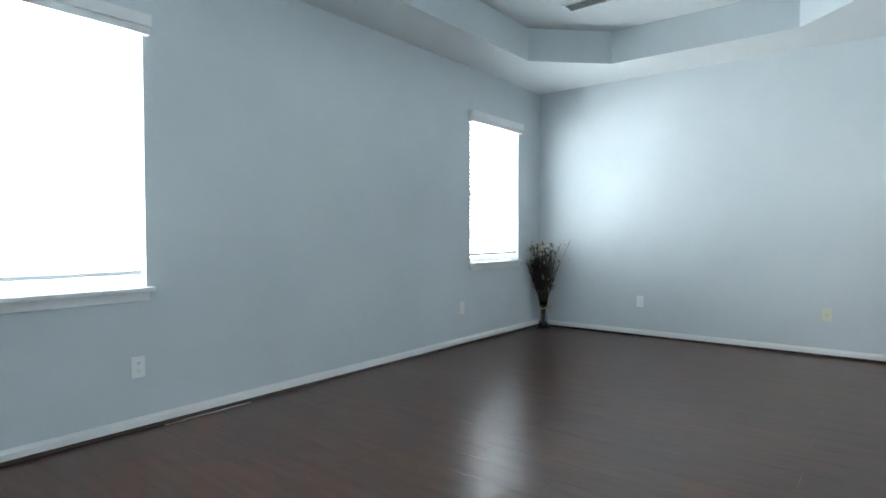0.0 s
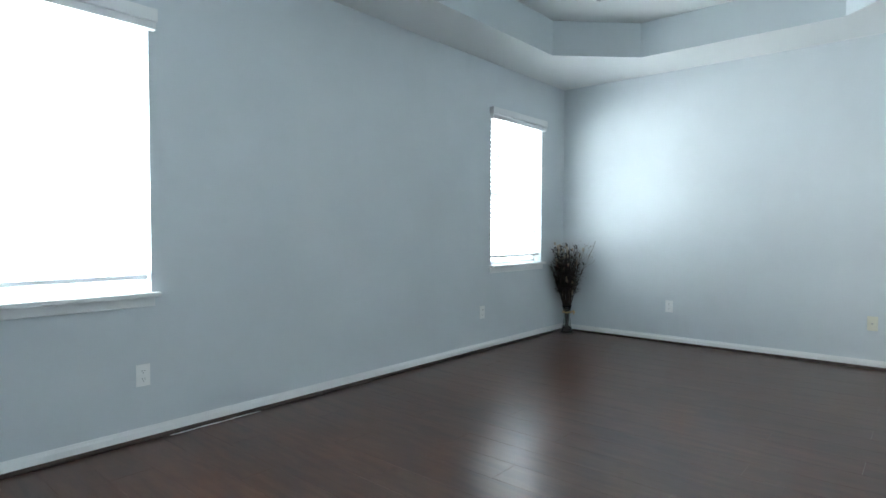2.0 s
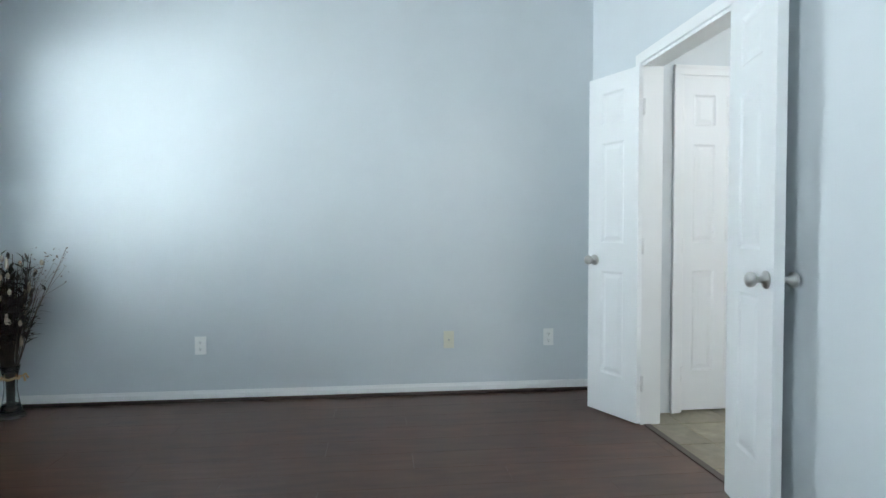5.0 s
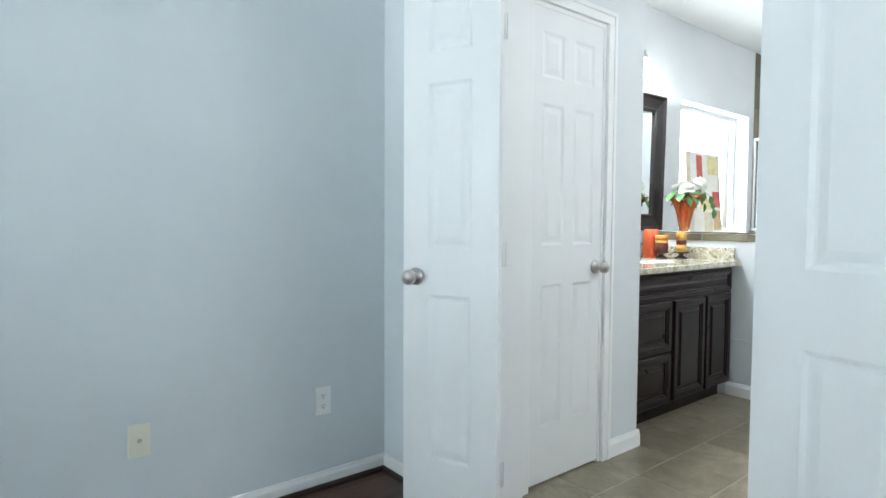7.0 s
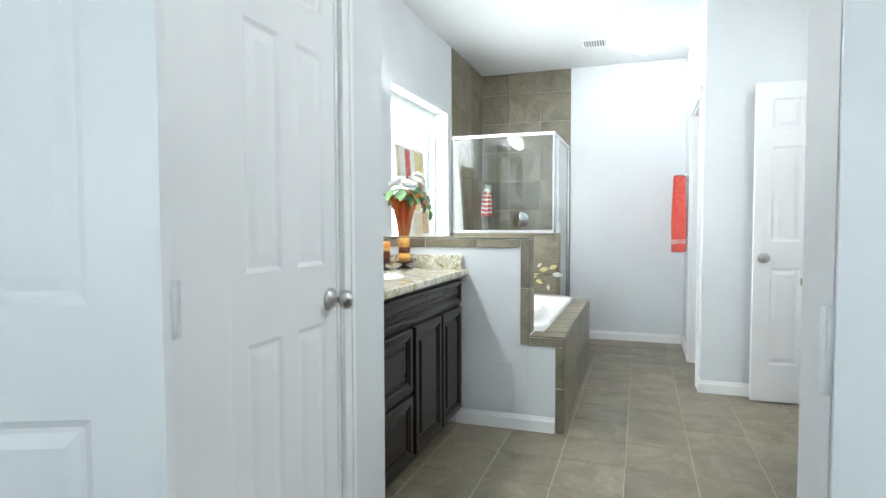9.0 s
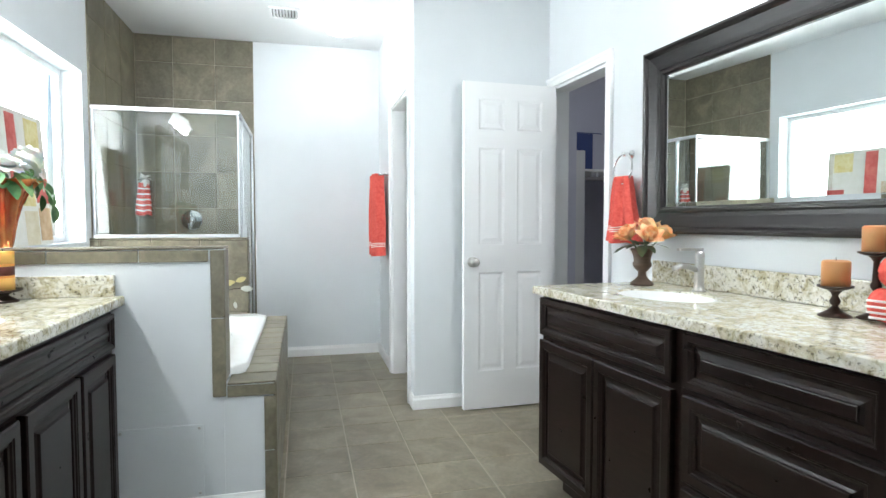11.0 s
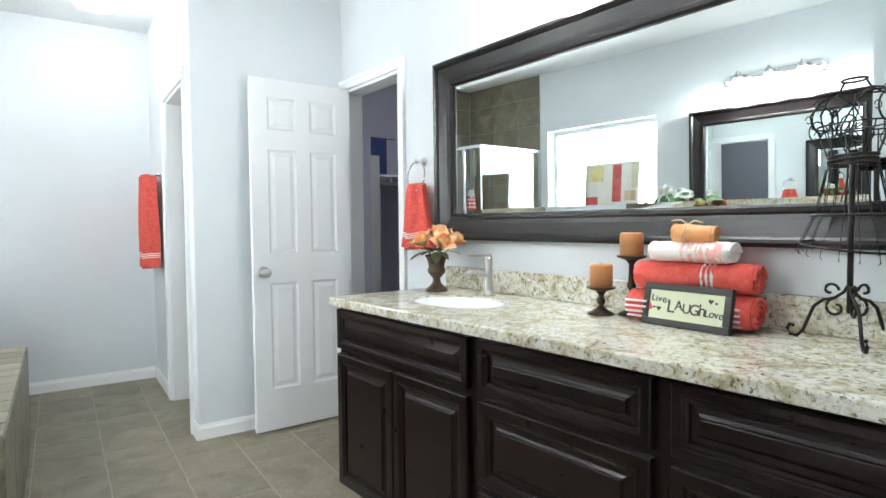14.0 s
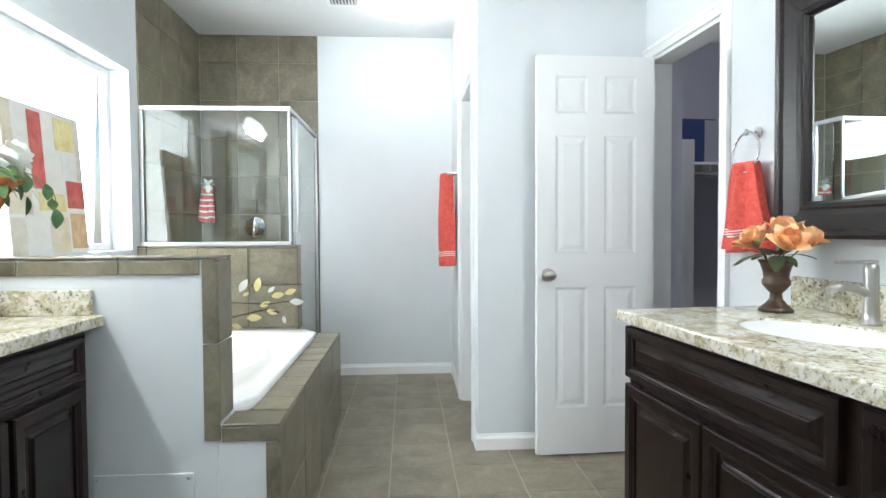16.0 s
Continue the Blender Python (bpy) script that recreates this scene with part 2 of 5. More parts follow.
# ---- plan ----
WX, NY, EX, SY, H = -2.236, 6.857, 1.61, -0.10, 2.715      # bedroom walls and soffit
BW, BN, BE, BS = 1.73, 7.01, 6.778, 4.17                  # bathroom walls; the long vanity's wall in its own frame
SKEW = 3.5                                               # the long vanity's wall is out of square
SK = pose(3.998, 4.695, 0, 0, 0, SKEW) @ pose(-3.96, -4.82, 0)
MV = pose(-0.016, 0, 0) @ SK @ (pose(3.96, 4.82, 0, 0, 0, 2.5) @ pose(-3.96, -4.82, 0)).inverted()
WIN_Z = (0.797, 2.215)
WINDOWS = ((1.495, 2.35), (5.455, 6.375))
DOORWAY = (5.215, 6.115)
TX, TY = 5.133, 5.015                                    # outer corner of the toilet room
TOILET = pose(TX, TY, 0) @ pose(0, 0, 0, 0, 0, 180) @ Matrix.Diagonal((-1, 1, 1, 1))
LX, LY = 2.77, 6.285                                     # linen closet wall

# ---- bedroom shell ----
structure("wall_west", wall_bm(SY - 0.12, NY + 0.12, 0, 3.15, 0.14, [(*w, *WIN_Z) for w in WINDOWS]), WALL_BED, "pale blue-grey painted bedroom wall with two windows", "wall", face_east(WX))
structure("wall_north", wall_bm(WX, EX + 0.12, 0, 3.15, 0.12), WALL_BED, "pale blue-grey painted plain bedroom wall", "wall", face_south(NY))
structure("wall_east", wall_bm(-(BN + 0.16), -(SY - 0.12), 0, 3.15, 0.12, [(-DOORWAY[1], -DOORWAY[0], 0, 2.065)]), [WALL_BED], "pale blue-grey wall with a double door opening", "wall", face_west(EX))
structure("wall_south", wall_bm(-EX - 0.12, -WX, 0, 3.15, 0.12), WALL_BED, "pale blue-grey painted bedroom wall", "wall", face_north(SY))


# tray sides: the bedroom wall colour, slightly darker
TRAY_FACE = painted("tray_side_tone", (0.60, 0.655, 0.68), 0.55, 0.03, 0.10)


def build_tray():
    bm = bmesh.new()
    x0, x1, y0, y1, c = -1.69, 1.01, SY + 0.62, 6.215, 0.58
    octo = [(x0 + c, y0), (x1 - c, y0), (x1, y0 + c), (x1, y1 - c), (x1 - c, y1), (x0 + c, y1), (x0, y1 - c), (x0, y0 + c)]
    rect = [(WX, SY), (EX + 0.02, SY), (EX + 0.02, NY), (WX, NY)]
    low = [bm.verts.new((*p, H)) for p in octo]
    top = [bm.verts.new((*p, H + 0.31)) for p in octo]
    corner = [bm.verts.new((*p, H)) for p in rect]
    for i, (a, b) in enumerate(((0, 1), (2, 3), (4, 5), (6, 7))):
        bm.faces.new((corner[i], corner[(i + 1) % 4], low[b], low[a]))
        bm.faces.new((corner[(i + 1) % 4], low[(b + 1) % 8], low[b]))
    for i in range(8):
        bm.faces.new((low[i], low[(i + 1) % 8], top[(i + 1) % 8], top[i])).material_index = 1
    bm.faces.new(top)
    return bm


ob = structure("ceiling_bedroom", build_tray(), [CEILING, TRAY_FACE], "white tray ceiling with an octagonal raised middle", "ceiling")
bm = bmesh.new()
box(bm, WX - 0.14, EX + 0.12, SY - 0.12, NY + 0.12, 3.16, 3.3)
structure("roof_slab", bm, CEILING, "plain roof slab over the bedroom", "ceiling")

bm = bmesh.new()
box(bm, WX - 0.14, EX + 0.029, SY - 0.12, NY + 0.12, -0.2, -0.012)
structure("floor_bedroom", bm, DARK, "dark brown laminate bedroom floor", "floor")
bm = bmesh.new()
box(bm, EX + 0.03, BE + 0.12, 2.0, BN + 0.16, -0.2, -0.0022)
bath_floor = structure("floor_bathroom", bm, GROUT, "taupe ceramic tile bathroom floor with pale grout", "floor")

# ---- bathroom shell ----
structure("wall_bath_north", wall_bm(BW - 0.06, BE, 0, H + 0.15, 0.16, [(4.455, 5.645, 1.06, 2.115)]), WALL_BATH, "pale blue-grey bathroom wall with a deep window", "wall", face_south(BN))
structure("wall_bath_east", wall_bm(-(BN + 0.16), -2.0, 0, H + 0.15, 0.12), WALL_BATH, "pale blue-grey bathroom end wall", "wall", face_west(BE))
structure("wall_bath_south", wall_bm(-5.25, -1.75, 0, H + 0.15, 0.12, [(-5.035, -4.392, 0, 2.05)]), WALL_BATH, "pale blue-grey bathroom wall with a closet doorway", "wall", SK @ face_north(BS))
structure("wall_toilet_side", wall_bm(-TY + 0.0005, -4.0, 0, H + 0.15, 0.10), WALL_BATH, "pale blue-grey wall of the toilet room", "wall", face_west(TX))
structure("wall_toilet_front", wall_bm(0.1, BE - TX, 0, H + 0.15, 0.10, [(0.175, 0.885, 0, 2.05)]), WALL_BATH, "pale blue-grey toilet room wall with a doorway", "wall", TOILET)
structure("wall_linen", wall_bm(BW - 0.04, LX, 0, H + 0.15, 0.10, [(1.95, 2.46, 0, 2.055)]), WALL_BATH, "pale blue-grey wall with a linen closet door", "wall", face_south(LY))
structure("wall_linen_return", wall_bm(LY + 0.10, BN, 0, H + 0.15, 0.10), WALL_BATH, "short pale blue-grey return wall beside the vanity", "wall", face_east(LX))
bm = bmesh.new()
box(bm, BW - 0.03, BE, 2.0, BN, H, H + 0.12)
structure("ceiling_bathroom", bm, CEILING, "white textured bathroom ceiling", "ceiling")
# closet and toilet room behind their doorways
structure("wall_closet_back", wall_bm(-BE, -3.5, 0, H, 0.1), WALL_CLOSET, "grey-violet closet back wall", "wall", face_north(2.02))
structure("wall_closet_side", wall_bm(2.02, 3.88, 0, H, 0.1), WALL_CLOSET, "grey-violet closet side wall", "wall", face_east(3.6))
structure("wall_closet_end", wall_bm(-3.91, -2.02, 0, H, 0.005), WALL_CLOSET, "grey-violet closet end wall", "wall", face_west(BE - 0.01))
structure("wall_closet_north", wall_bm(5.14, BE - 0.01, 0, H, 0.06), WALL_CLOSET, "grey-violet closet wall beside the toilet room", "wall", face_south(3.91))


# ---- trim ----
def board(name, m, u0, u1, label, h=0.085, t=0.014, shoe=0.0):
    """A baseboard along a wall's local x, standing in front of it."""
    bm = bmesh.new()
    prof = [(0, 0), (-t, 0), (-t, h * 0.72), (-t * 0.62, h * 0.86), (-t * 0.45, h), (0, h)]
    a = [bm.verts.new((u0, y, z)) for y, z in prof]
    b = [bm.verts.new((u1, y, z)) for y, z in prof]
    n = len(prof)
    for i in range(n):
        bm.faces.new((a[i], a[(i + 1) % n], b[(i + 1) % n], b[i]))
    bm.faces.new(a[::-1])
    bm.faces.new(b)
    ob = structure(name, bm, WHITE, label, "baseboard", m)
    if shoe:
        bm = bmesh.new()
        tube(bm, [(u0, -0.012, 0.004), (u1, -0.012, 0.004)], shoe, 10)
        part("shoe_moulding", bm, SHOE, ob, "dark brown shoe moulding")
    return ob


SHOE = espresso("shoe_moulding", (0.03, 0.016, 0.012), (0.06, 0.034, 0.024), 0.4)
BB = "white painted baseboard along the "
board("baseboard", face_east(WX), SY, NY, BB + "bedroom window wall", h=0.072, shoe=0.018)
board("baseboard", face_south(NY), WX + 0.015, EX, BB + "bedroom end wall", h=0.072, shoe=0.018)
board("baseboard", face_west(EX), -(NY - 0.015), -DOORWAY[1] - 0.06, BB + "bedroom door wall", h=0.072, shoe=0.018)
board("baseboard", face_west(EX), -DOORWAY[0] + 0.06, -SY, BB + "bedroom door wall", h=0.072, shoe=0.018)
board("baseboard", face_west(BE), -6.05, -TY - 0.015, BB + "bathroom end wall")
board("baseboard", face_west(TX), -TY - 0.014, -4.14, BB + "toilet room side wall")
board("baseboard", TOILET, -0.0005, 0.115, BB + "toilet room corner")
board("baseboard", TOILET, 0.945, BE - TX, BB + "toilet room front wall")
board("baseboard", face_south(LY), 2.52, LX + 0.014, BB + "linen closet wall")
board("baseboard", face_east(LX), LY + 0.0005, 6.44, BB + "linen return wall")


def casing(name, m, u0, u1, top, label, w=0.058, t=0.016, depth=0.12, both=True, bead=True):
    """White casing round a doorway u0 to u1 in a wall whose front is y = 0, with its jamb lining."""
    holder = thing(name, label, "door frame", m, kind="structure")
    for side in ((0, -t), (depth, depth + t)) if both else ((0, -t),):
        y0, y1 = sorted(side)
        for nm, xa, xb, za, zb in (("casing_leg", u0 - w, u0, 0, top), ("casing_leg", u1, u1 + w, 0, top), ("casing_head", u0 - w, u1 + w, top, top + w)):
            bm = bmesh.new()
            box(bm, xa, xb, y0, y1, za, zb, 0.004)
            outer = (xa, xa + 0.02) if xa < u0 and nm == "casing_leg" else (xb - 0.02, xb)
            yy = (y0 - 0.005, y0) if y0 < 0 else (y1, y1 + 0.005)
            if not bead:
                pass
            elif nm == "casing_leg":
                box(bm, outer[0], outer[1], yy[0], yy[1], za, zb + w - 0.001, 0.002)
            else:
                box(bm, xa, xb, yy[0], yy[1], zb - 0.02, zb, 0.002)
            part(nm, bm, WHITE, holder)
    for nm, xa, xb, za, zb in (("jamb", u0, u0 + 0.018, 0, top - 0.018), ("jamb", u1 - 0.018, u1, 0, top - 0.018), ("jamb_head", u0, u1, top - 0.018, top)):
        bm = bmesh.new()
        box(bm, xa + 0.001, xb - 0.001, 0.001, depth - 0.001, za, zb)
        part(nm, bm, WHITE, holder)
    return holder


casing("door_frame_bedroom", face_west(EX), -DOORWAY[1], -DOORWAY[0], 2.065, "white casing round the double doorway", t=0.011, bead=False)
casing("door_frame_closet", SK @ face_north(BS), -5.035, -4.392, 2.05, "white casing round the walk-in closet doorway")
casing("door_frame_linen", face_south(LY), 1.95, 2.46, 2.055, "white casing round the linen closet door", depth=0.1, both=False)
casing("door_frame_toilet", TOILET, 0.175, 0.885, 2.05, "white casing round the toilet room doorway", depth=0.1)


# ---- panel doors ----
def raised_panel(bm, x0, x1, z0, z1, y, out, step=0.012, ridge=0.022, depth=0.006):
    """A sunk moulding and a raised field in a door's face at y; out is -1 or 1."""
    loops = []
    for inset, d in ((0, 0), (step, -depth), (step + 0.008, -depth), (step + 0.008 + ridge, -0.001)):
        yy = y + out * d
        loops.append([bm.verts.new(p) for p in ((x0 + inset, yy, z0 + inset), (x1 - inset, yy, z0 + inset), (x1 - inset, yy, z1 - inset), (x0 + inset, yy, z1 - inset))])
    for a, b in zip(loops, loops[1:]):
        for i in range(4):
            bm.faces.new((a[i], a[(i + 1) % 4], b[(i + 1) % 4], b[i]))
    bm.faces.new(loops[-1])


def panel_leaf(w, h, cols, rows, t=0.035):
    """A moulded door leaf from x = 0 to w, its faces at y = 0 and y = t."""
    bm = bmesh.new()
    xs = sorted({0, w, *(v for c in cols for v in c)})
    zs = sorted({0, h, *(v for r in rows for v in r)})
    for y, out in ((0, -1), (t, 1)):
        for xa, xb in zip(xs, xs[1:]):
            for za, zb in zip(zs, zs[1:]):
                if (xa, xb) in cols and (za, zb) in rows:
                    raised_panel(bm, xa, xb, za, zb, y, out)
                else:
                    bm.faces.new([bm.verts.new(p) for p in ((xa, y, za), (xb, y, za), (xb, y, zb), (xa, y, zb))])
    for xa, xb, za, zb in ((0, 0, 0, h), (w, w, 0, h), (0, w, 0, 0), (0, w, h, h)):
        if xa == xb:
            q = ((xa, 0, za), (xa, t, za), (xa, t, zb), (xa, 0, zb))
        else:
            q = ((xa, 0, za), (xb, 0, za), (xb, t, za), (xa, t, za))
        bm.faces.new([bm.verts.new(p) for p in q])
    bmesh.ops.remove_doubles(bm, verts=bm.verts[:], dist=0.0002)
    return bm


def door_knob(parent, x, z, t=0.035, sides=(-1, 1)):
    for s in sides:
        bm = bmesh.new()
        prof = [(0.0, 0.0), (0.033, 0.0), (0.033, 0.006), (0.028, 0.010), (0.013, 0.013), (0.011, 0.030), (0.016, 0.036), (0.026, 0.044), (0.0285, 0.054), (0.026, 0.064), (0.016, 0.070), (0.0, 0.071)]
        lathe(bm, prof, 20)
        part("knob", bm, NICKEL, parent, "brushed nickel door knob", pose(x, 0 if s < 0 else t, z, 90 if s < 0 else -90, 0, 0))


def hinges(parent, x, zs, t=0.035, side=0):
    for z in zs:
        bm = bmesh.new()
        lathe(bm, [(0.0, 0), (0.007, 0), (0.007, 0.09), (0.0, 0.09)], 10, (x, side, z))
        box(bm, x - 0.012, x + 0.022, side - 0.002 if side <= 0 else side, side if side <= 0 else side + 0.002, z, z + 0.09)
        part("hinge", bm, WHITE, parent, "painted butt hinge")


ROWS6 = [(0.24, 0.86), (1.03, 1.63), (1.74, 1.93)]


def door(name, m, w, h, cols, label, knob_x, hinge_x, group="", rows=ROWS6, sides=(-1, 1), hinge_side=0.0):
    d = thing(name, label, "door", m, group, "structure")
    part("leaf", panel_leaf(w, h, cols, rows), DOOR_WHITE, d)
    door_knob(d, knob_x, 0.925, sides=sides)
    hinges(d, hinge_x, (0.18, 0.97, 1.76), side=hinge_side)
    return d


def leaf_pose(hinge, free, z=0.012):
    a = math.degrees(math.atan2(free[1] - hinge[1], free[0] - hinge[0]))
    return pose(hinge[0], hinge[1], z, 0, 0, a)


LW, LW2 = 0.385, 0.425
COL1 = [(0.105, LW - 0.105)]
door("door_1", leaf_pose((1.612, 6.098), (1.460, 6.446)), LW, 2.03, COL1, "narrow white three-panel door leaf standing open", LW - 0.055, 0.0, "double bedroom doors", hinge_side=-0.004)
door("door_2", leaf_pose((1.572, 5.240), (1.472, 4.827)), LW2, 2.03, [(0.115, LW2 - 0.115)], "narrow white three-panel door leaf standing open", LW2 - 0.055, 0.0, "double bedroom doors", hinge_side=0.039)
CW = 0.615
door("door_3", leaf_pose((5.062, 4.115), (5.040, 4.728)), CW, 2.03, [(0.095, 0.265), (CW - 0.265, CW - 0.095)], "white six-panel closet door standing wide open", CW - 0.055, 0.0, hinge_side=-0.004)
LN = 0.50
door("door_4", pose(1.955, LY + 0.005, 0.012), LN, 2.03, [(0.075, 0.215), (LN - 0.215, LN - 0.075)], "white six-panel linen closet door, shut", LN - 0.05, 0.0, sides=(-1,), hinge_side=-0.004)


# ---- bedroom windows ----
def bedroom_window(name, y0, y1):
    m = face_east(WX)
    win = thing(name, "white window with a lowered blind, bright with daylight", "window", m, "bedroom windows", "structure")
    z0, z1 = WIN_Z
    fr = bmesh.new()
    for xa, xb, za, zb in ((y0 + 0.001, y0 + 0.035, z0 + 0.001, z1 - 0.001), (y1 - 0.035, y1 - 0.001, z0 + 0.001, z1 - 0.001), (y0 + 0.035, y1 - 0.035, z0 + 0.001, z0 + 0.04), (y0 + 0.035, y1 - 0.035, z1 - 0.04, z1 - 0.001), (y0 + 0.035, y1 - 0.035, 1.475, 1.525)):
        box(fr, xa, xb, 0.085, 0.125, za, zb, 0.004)
    part("window_frame", fr, WHITE, win)
    for za, zb in ((z0 + 0.04, 1.475), (1.525, z1 - 0.04)):
        bm = bmesh.new()
        box(bm, y0 + 0.036, y1 - 0.036, 0.103, 0.107, za, zb)
        part("pane", bm, GLASS, win).visible_shadow = False
    sill = bmesh.new()
    box(sill, y0 - 0.03, y1 + 0.03, -0.05, 0.0, z0 - 0.026, z0 - 0.002, 0.006)
    box(sill, y0 + 0.001, y1 - 0.001, 0.0, 0.084, z0 - 0.02, z0 - 0.002)
    box(sill, y0 - 0.012, y1 + 0.012, -0.016, -0.0, z0 - 0.078, z0 - 0.026, 0.004)
    part("window_sill", sill, WHITE, win)
    return win


SLAT = painted("blind_slat", (0.86, 0.88, 0.90), 0.5, 0.01, 0.02)


def window_blind(y0, y1):
    m = face_east(WX)
    b = thing("window_blind", "white horizontal slat blind hung in front of the window", "blind", m, "bedroom blinds")
    z0, z1 = WIN_Z
    bm = bmesh.new()
    box(bm, y0 - 0.025, y1 + 0.025, -0.045, -0.001, z1 - 0.03, z1 + 0.012, 0.006)
    box(bm, y0 - 0.032, y1 + 0.032, -0.054, -0.001, z1 + 0.0125, z1 + 0.08, 0.008)
    part("valance", bm, WHITE, b, "moulded white valance")
    bm = bmesh.new()
    box(bm, y0 + 0.012, y1 - 0.012, 0.02, 0.055, 0.862, 0.888, 0.006)
    part("bottom_rail", bm, SLAT, b)
    z, data = 0.915, None
    while z < z1 - 0.03:
        if data is None:
            sl = bmesh.new()
            for k in range(3):
                box(sl, y0 + 0.012, y1 - 0.012, -0.0225 + 0.015 * k, -0.0075 + 0.015 * k, -0.001 + (0.0015 if k == 1 else 0), 0.001 + (0.0015 if k == 1 else 0))
            first = part("slat", sl, SLAT, b, "", pose(0, 0.0375, z, -16, 0, 0))
            data = first.data
        else:
            s = new("slat", data)
            s.parent = b
            s.matrix_basis = pose(0, 0.0375, z, -16, 0, 0)
        z += 0.0425
    for u in (y0 + 0.14, y1 - 0.14):
        bm = bmesh.new()
        tube(bm, [(u, 0.0375, 0.885), (u, 0.0375, z1 - 0.03)], 0.0012, 4)
        part("ladder_cord", bm, SLAT, b)
    bm = bmesh.new()
    tube(bm, [(y0 + 0.13, 0.008, 1.62), (y0 + 0.13, 0.008, z1 - 0.04)], 0.004, 6)
    part("tilt_wand", bm, material("wand", (0.5, 0.52, 0.54), 0.3), b)
    return b


for wn, (a, b_) in (("window_1", WINDOWS[0]), ("window_2", WINDOWS[1])):
    bedroom_window(wn, a, b_)
    window_blind(a, b_)

# bathroom window
win = thing("window_3", "bright window in a deep white recess above the tub", "window", face_south(BN), "", "structure")
fr = bmesh.new()
for xa, xb, za, zb in ((4.456, 4.495, 1.062, 2.113), (5.605, 5.644, 1.062, 2.113), (4.495, 5.605, 1.062, 1.10), (4.495, 5.605, 2.075, 2.113)):
    box(fr, xa, xb, 0.115, 0.155, za, zb, 0.004)
part("window_frame", fr, WHITE, win)
bm = bmesh.new()
box(bm, 4.495, 5.605, 0.133, 0.137, 1.10, 2.075)
part("pane", bm, GLASS, win).visible_shadow = False

# bright overcast distance outside
glow = material("outside_haze", (0.9, 0.95, 1.0), 1.0)
bsdf(glow).inputs["Emission Color"].default_value = (0.93, 0.97, 1.0, 1)
bsdf(glow).inputs["Emission Strength"].default_value = 4.0
for nm, q in (("backdrop_west", (-3.6, -3.5, -2.0, 10.0, -1.0, 6.0)), ("backdrop_north", (2.0, 8.5, 8.9, 9.0, -1.0, 6.0))):
    bm = bmesh.new()
    box(bm, *q)
    structure(nm, bm, glow, "bright hazy daylight outside the windows", "backdrop")
bm = bmesh.new()
box(bm, -60, 60, -60, 60, -0.4, -0.25)
structure("ground", bm, painted("lawn_ground", (0.10, 0.13, 0.06), 0.9, 0.2), "grassy ground outside the house", "ground")


# ---- cabinets ----
def front(parent, name, x0, x1, z0, z1, y, label=""):
    """A raised-panel door or drawer front whose face is at y, facing -y."""
    bm = bmesh.new()
    t, frame_w = 0.02, min(0.05, (z1 - z0) * 0.24)
    box(bm, x0 + 0.001, x1 - 0.001, y + 0.0125, y + t, z0 + 0.001, z1 - 0.001)
    loops = []
    for inset, d in ((0, 0.0165), (0, 0.004), (0.004, 0), (frame_w - 0.018, 0), (frame_w - 0.0165, 0.0025), (frame_w - 0.012, 0.0035), (frame_w - 0.009, 0.0075), (frame_w - 0.002, 0.009), (frame_w, 0.0155), (frame_w + 0.005, 0.0155), (frame_w + 0.016, 0.0135), (frame_w + 0.023, 0.0095), (frame_w + 0.0255, 0.0045), (frame_w + 0.028, 0.0035)):
        yy = y - 0.004 + d
        loops.append([bm.verts.new(p) for p in ((x0 + inset, yy, z0 + inset), (x1 - inset, yy, z0 + inset), (x1 - inset, yy, z1 - inset), (x0 + inset, yy, z1 - inset))])
    for a, b in zip(loops, loops[1:]):
        for i in range(4):
            bm.faces.new((a[i], a[(i + 1) % 4], b[(i + 1) % 4], b[i]))
    bm.faces.new(loops[-1])
    return part(name, bm, ESPRESSO, parent, label)


def cabinet_unit(label, m, x0, x1, depth, fronts, group, toe=(0.0, 0.0)):
    c = thing("vanity_cabinet", label, "cabinet", m, group)
    bm = bmesh.new()
    box(bm, x0, x1, 0, depth, 0.10, 0.8645)
    bm.faces.remove([f for f in bm.faces if all(v.co.z > 0.85 for v in f.verts)][0])
    part("body", bm, ESPRESSO, c)
    bm = bmesh.new()
    box(bm, x0 + toe[0], x1 - toe[1], 0.07, depth, 0.0, 0.0995)
    part("toe_kick", bm, ESPRESSO, c)
    for nm, a, b, za, zb in fronts:
        front(c, nm, a, b, za, zb, -0.0205)
    return c


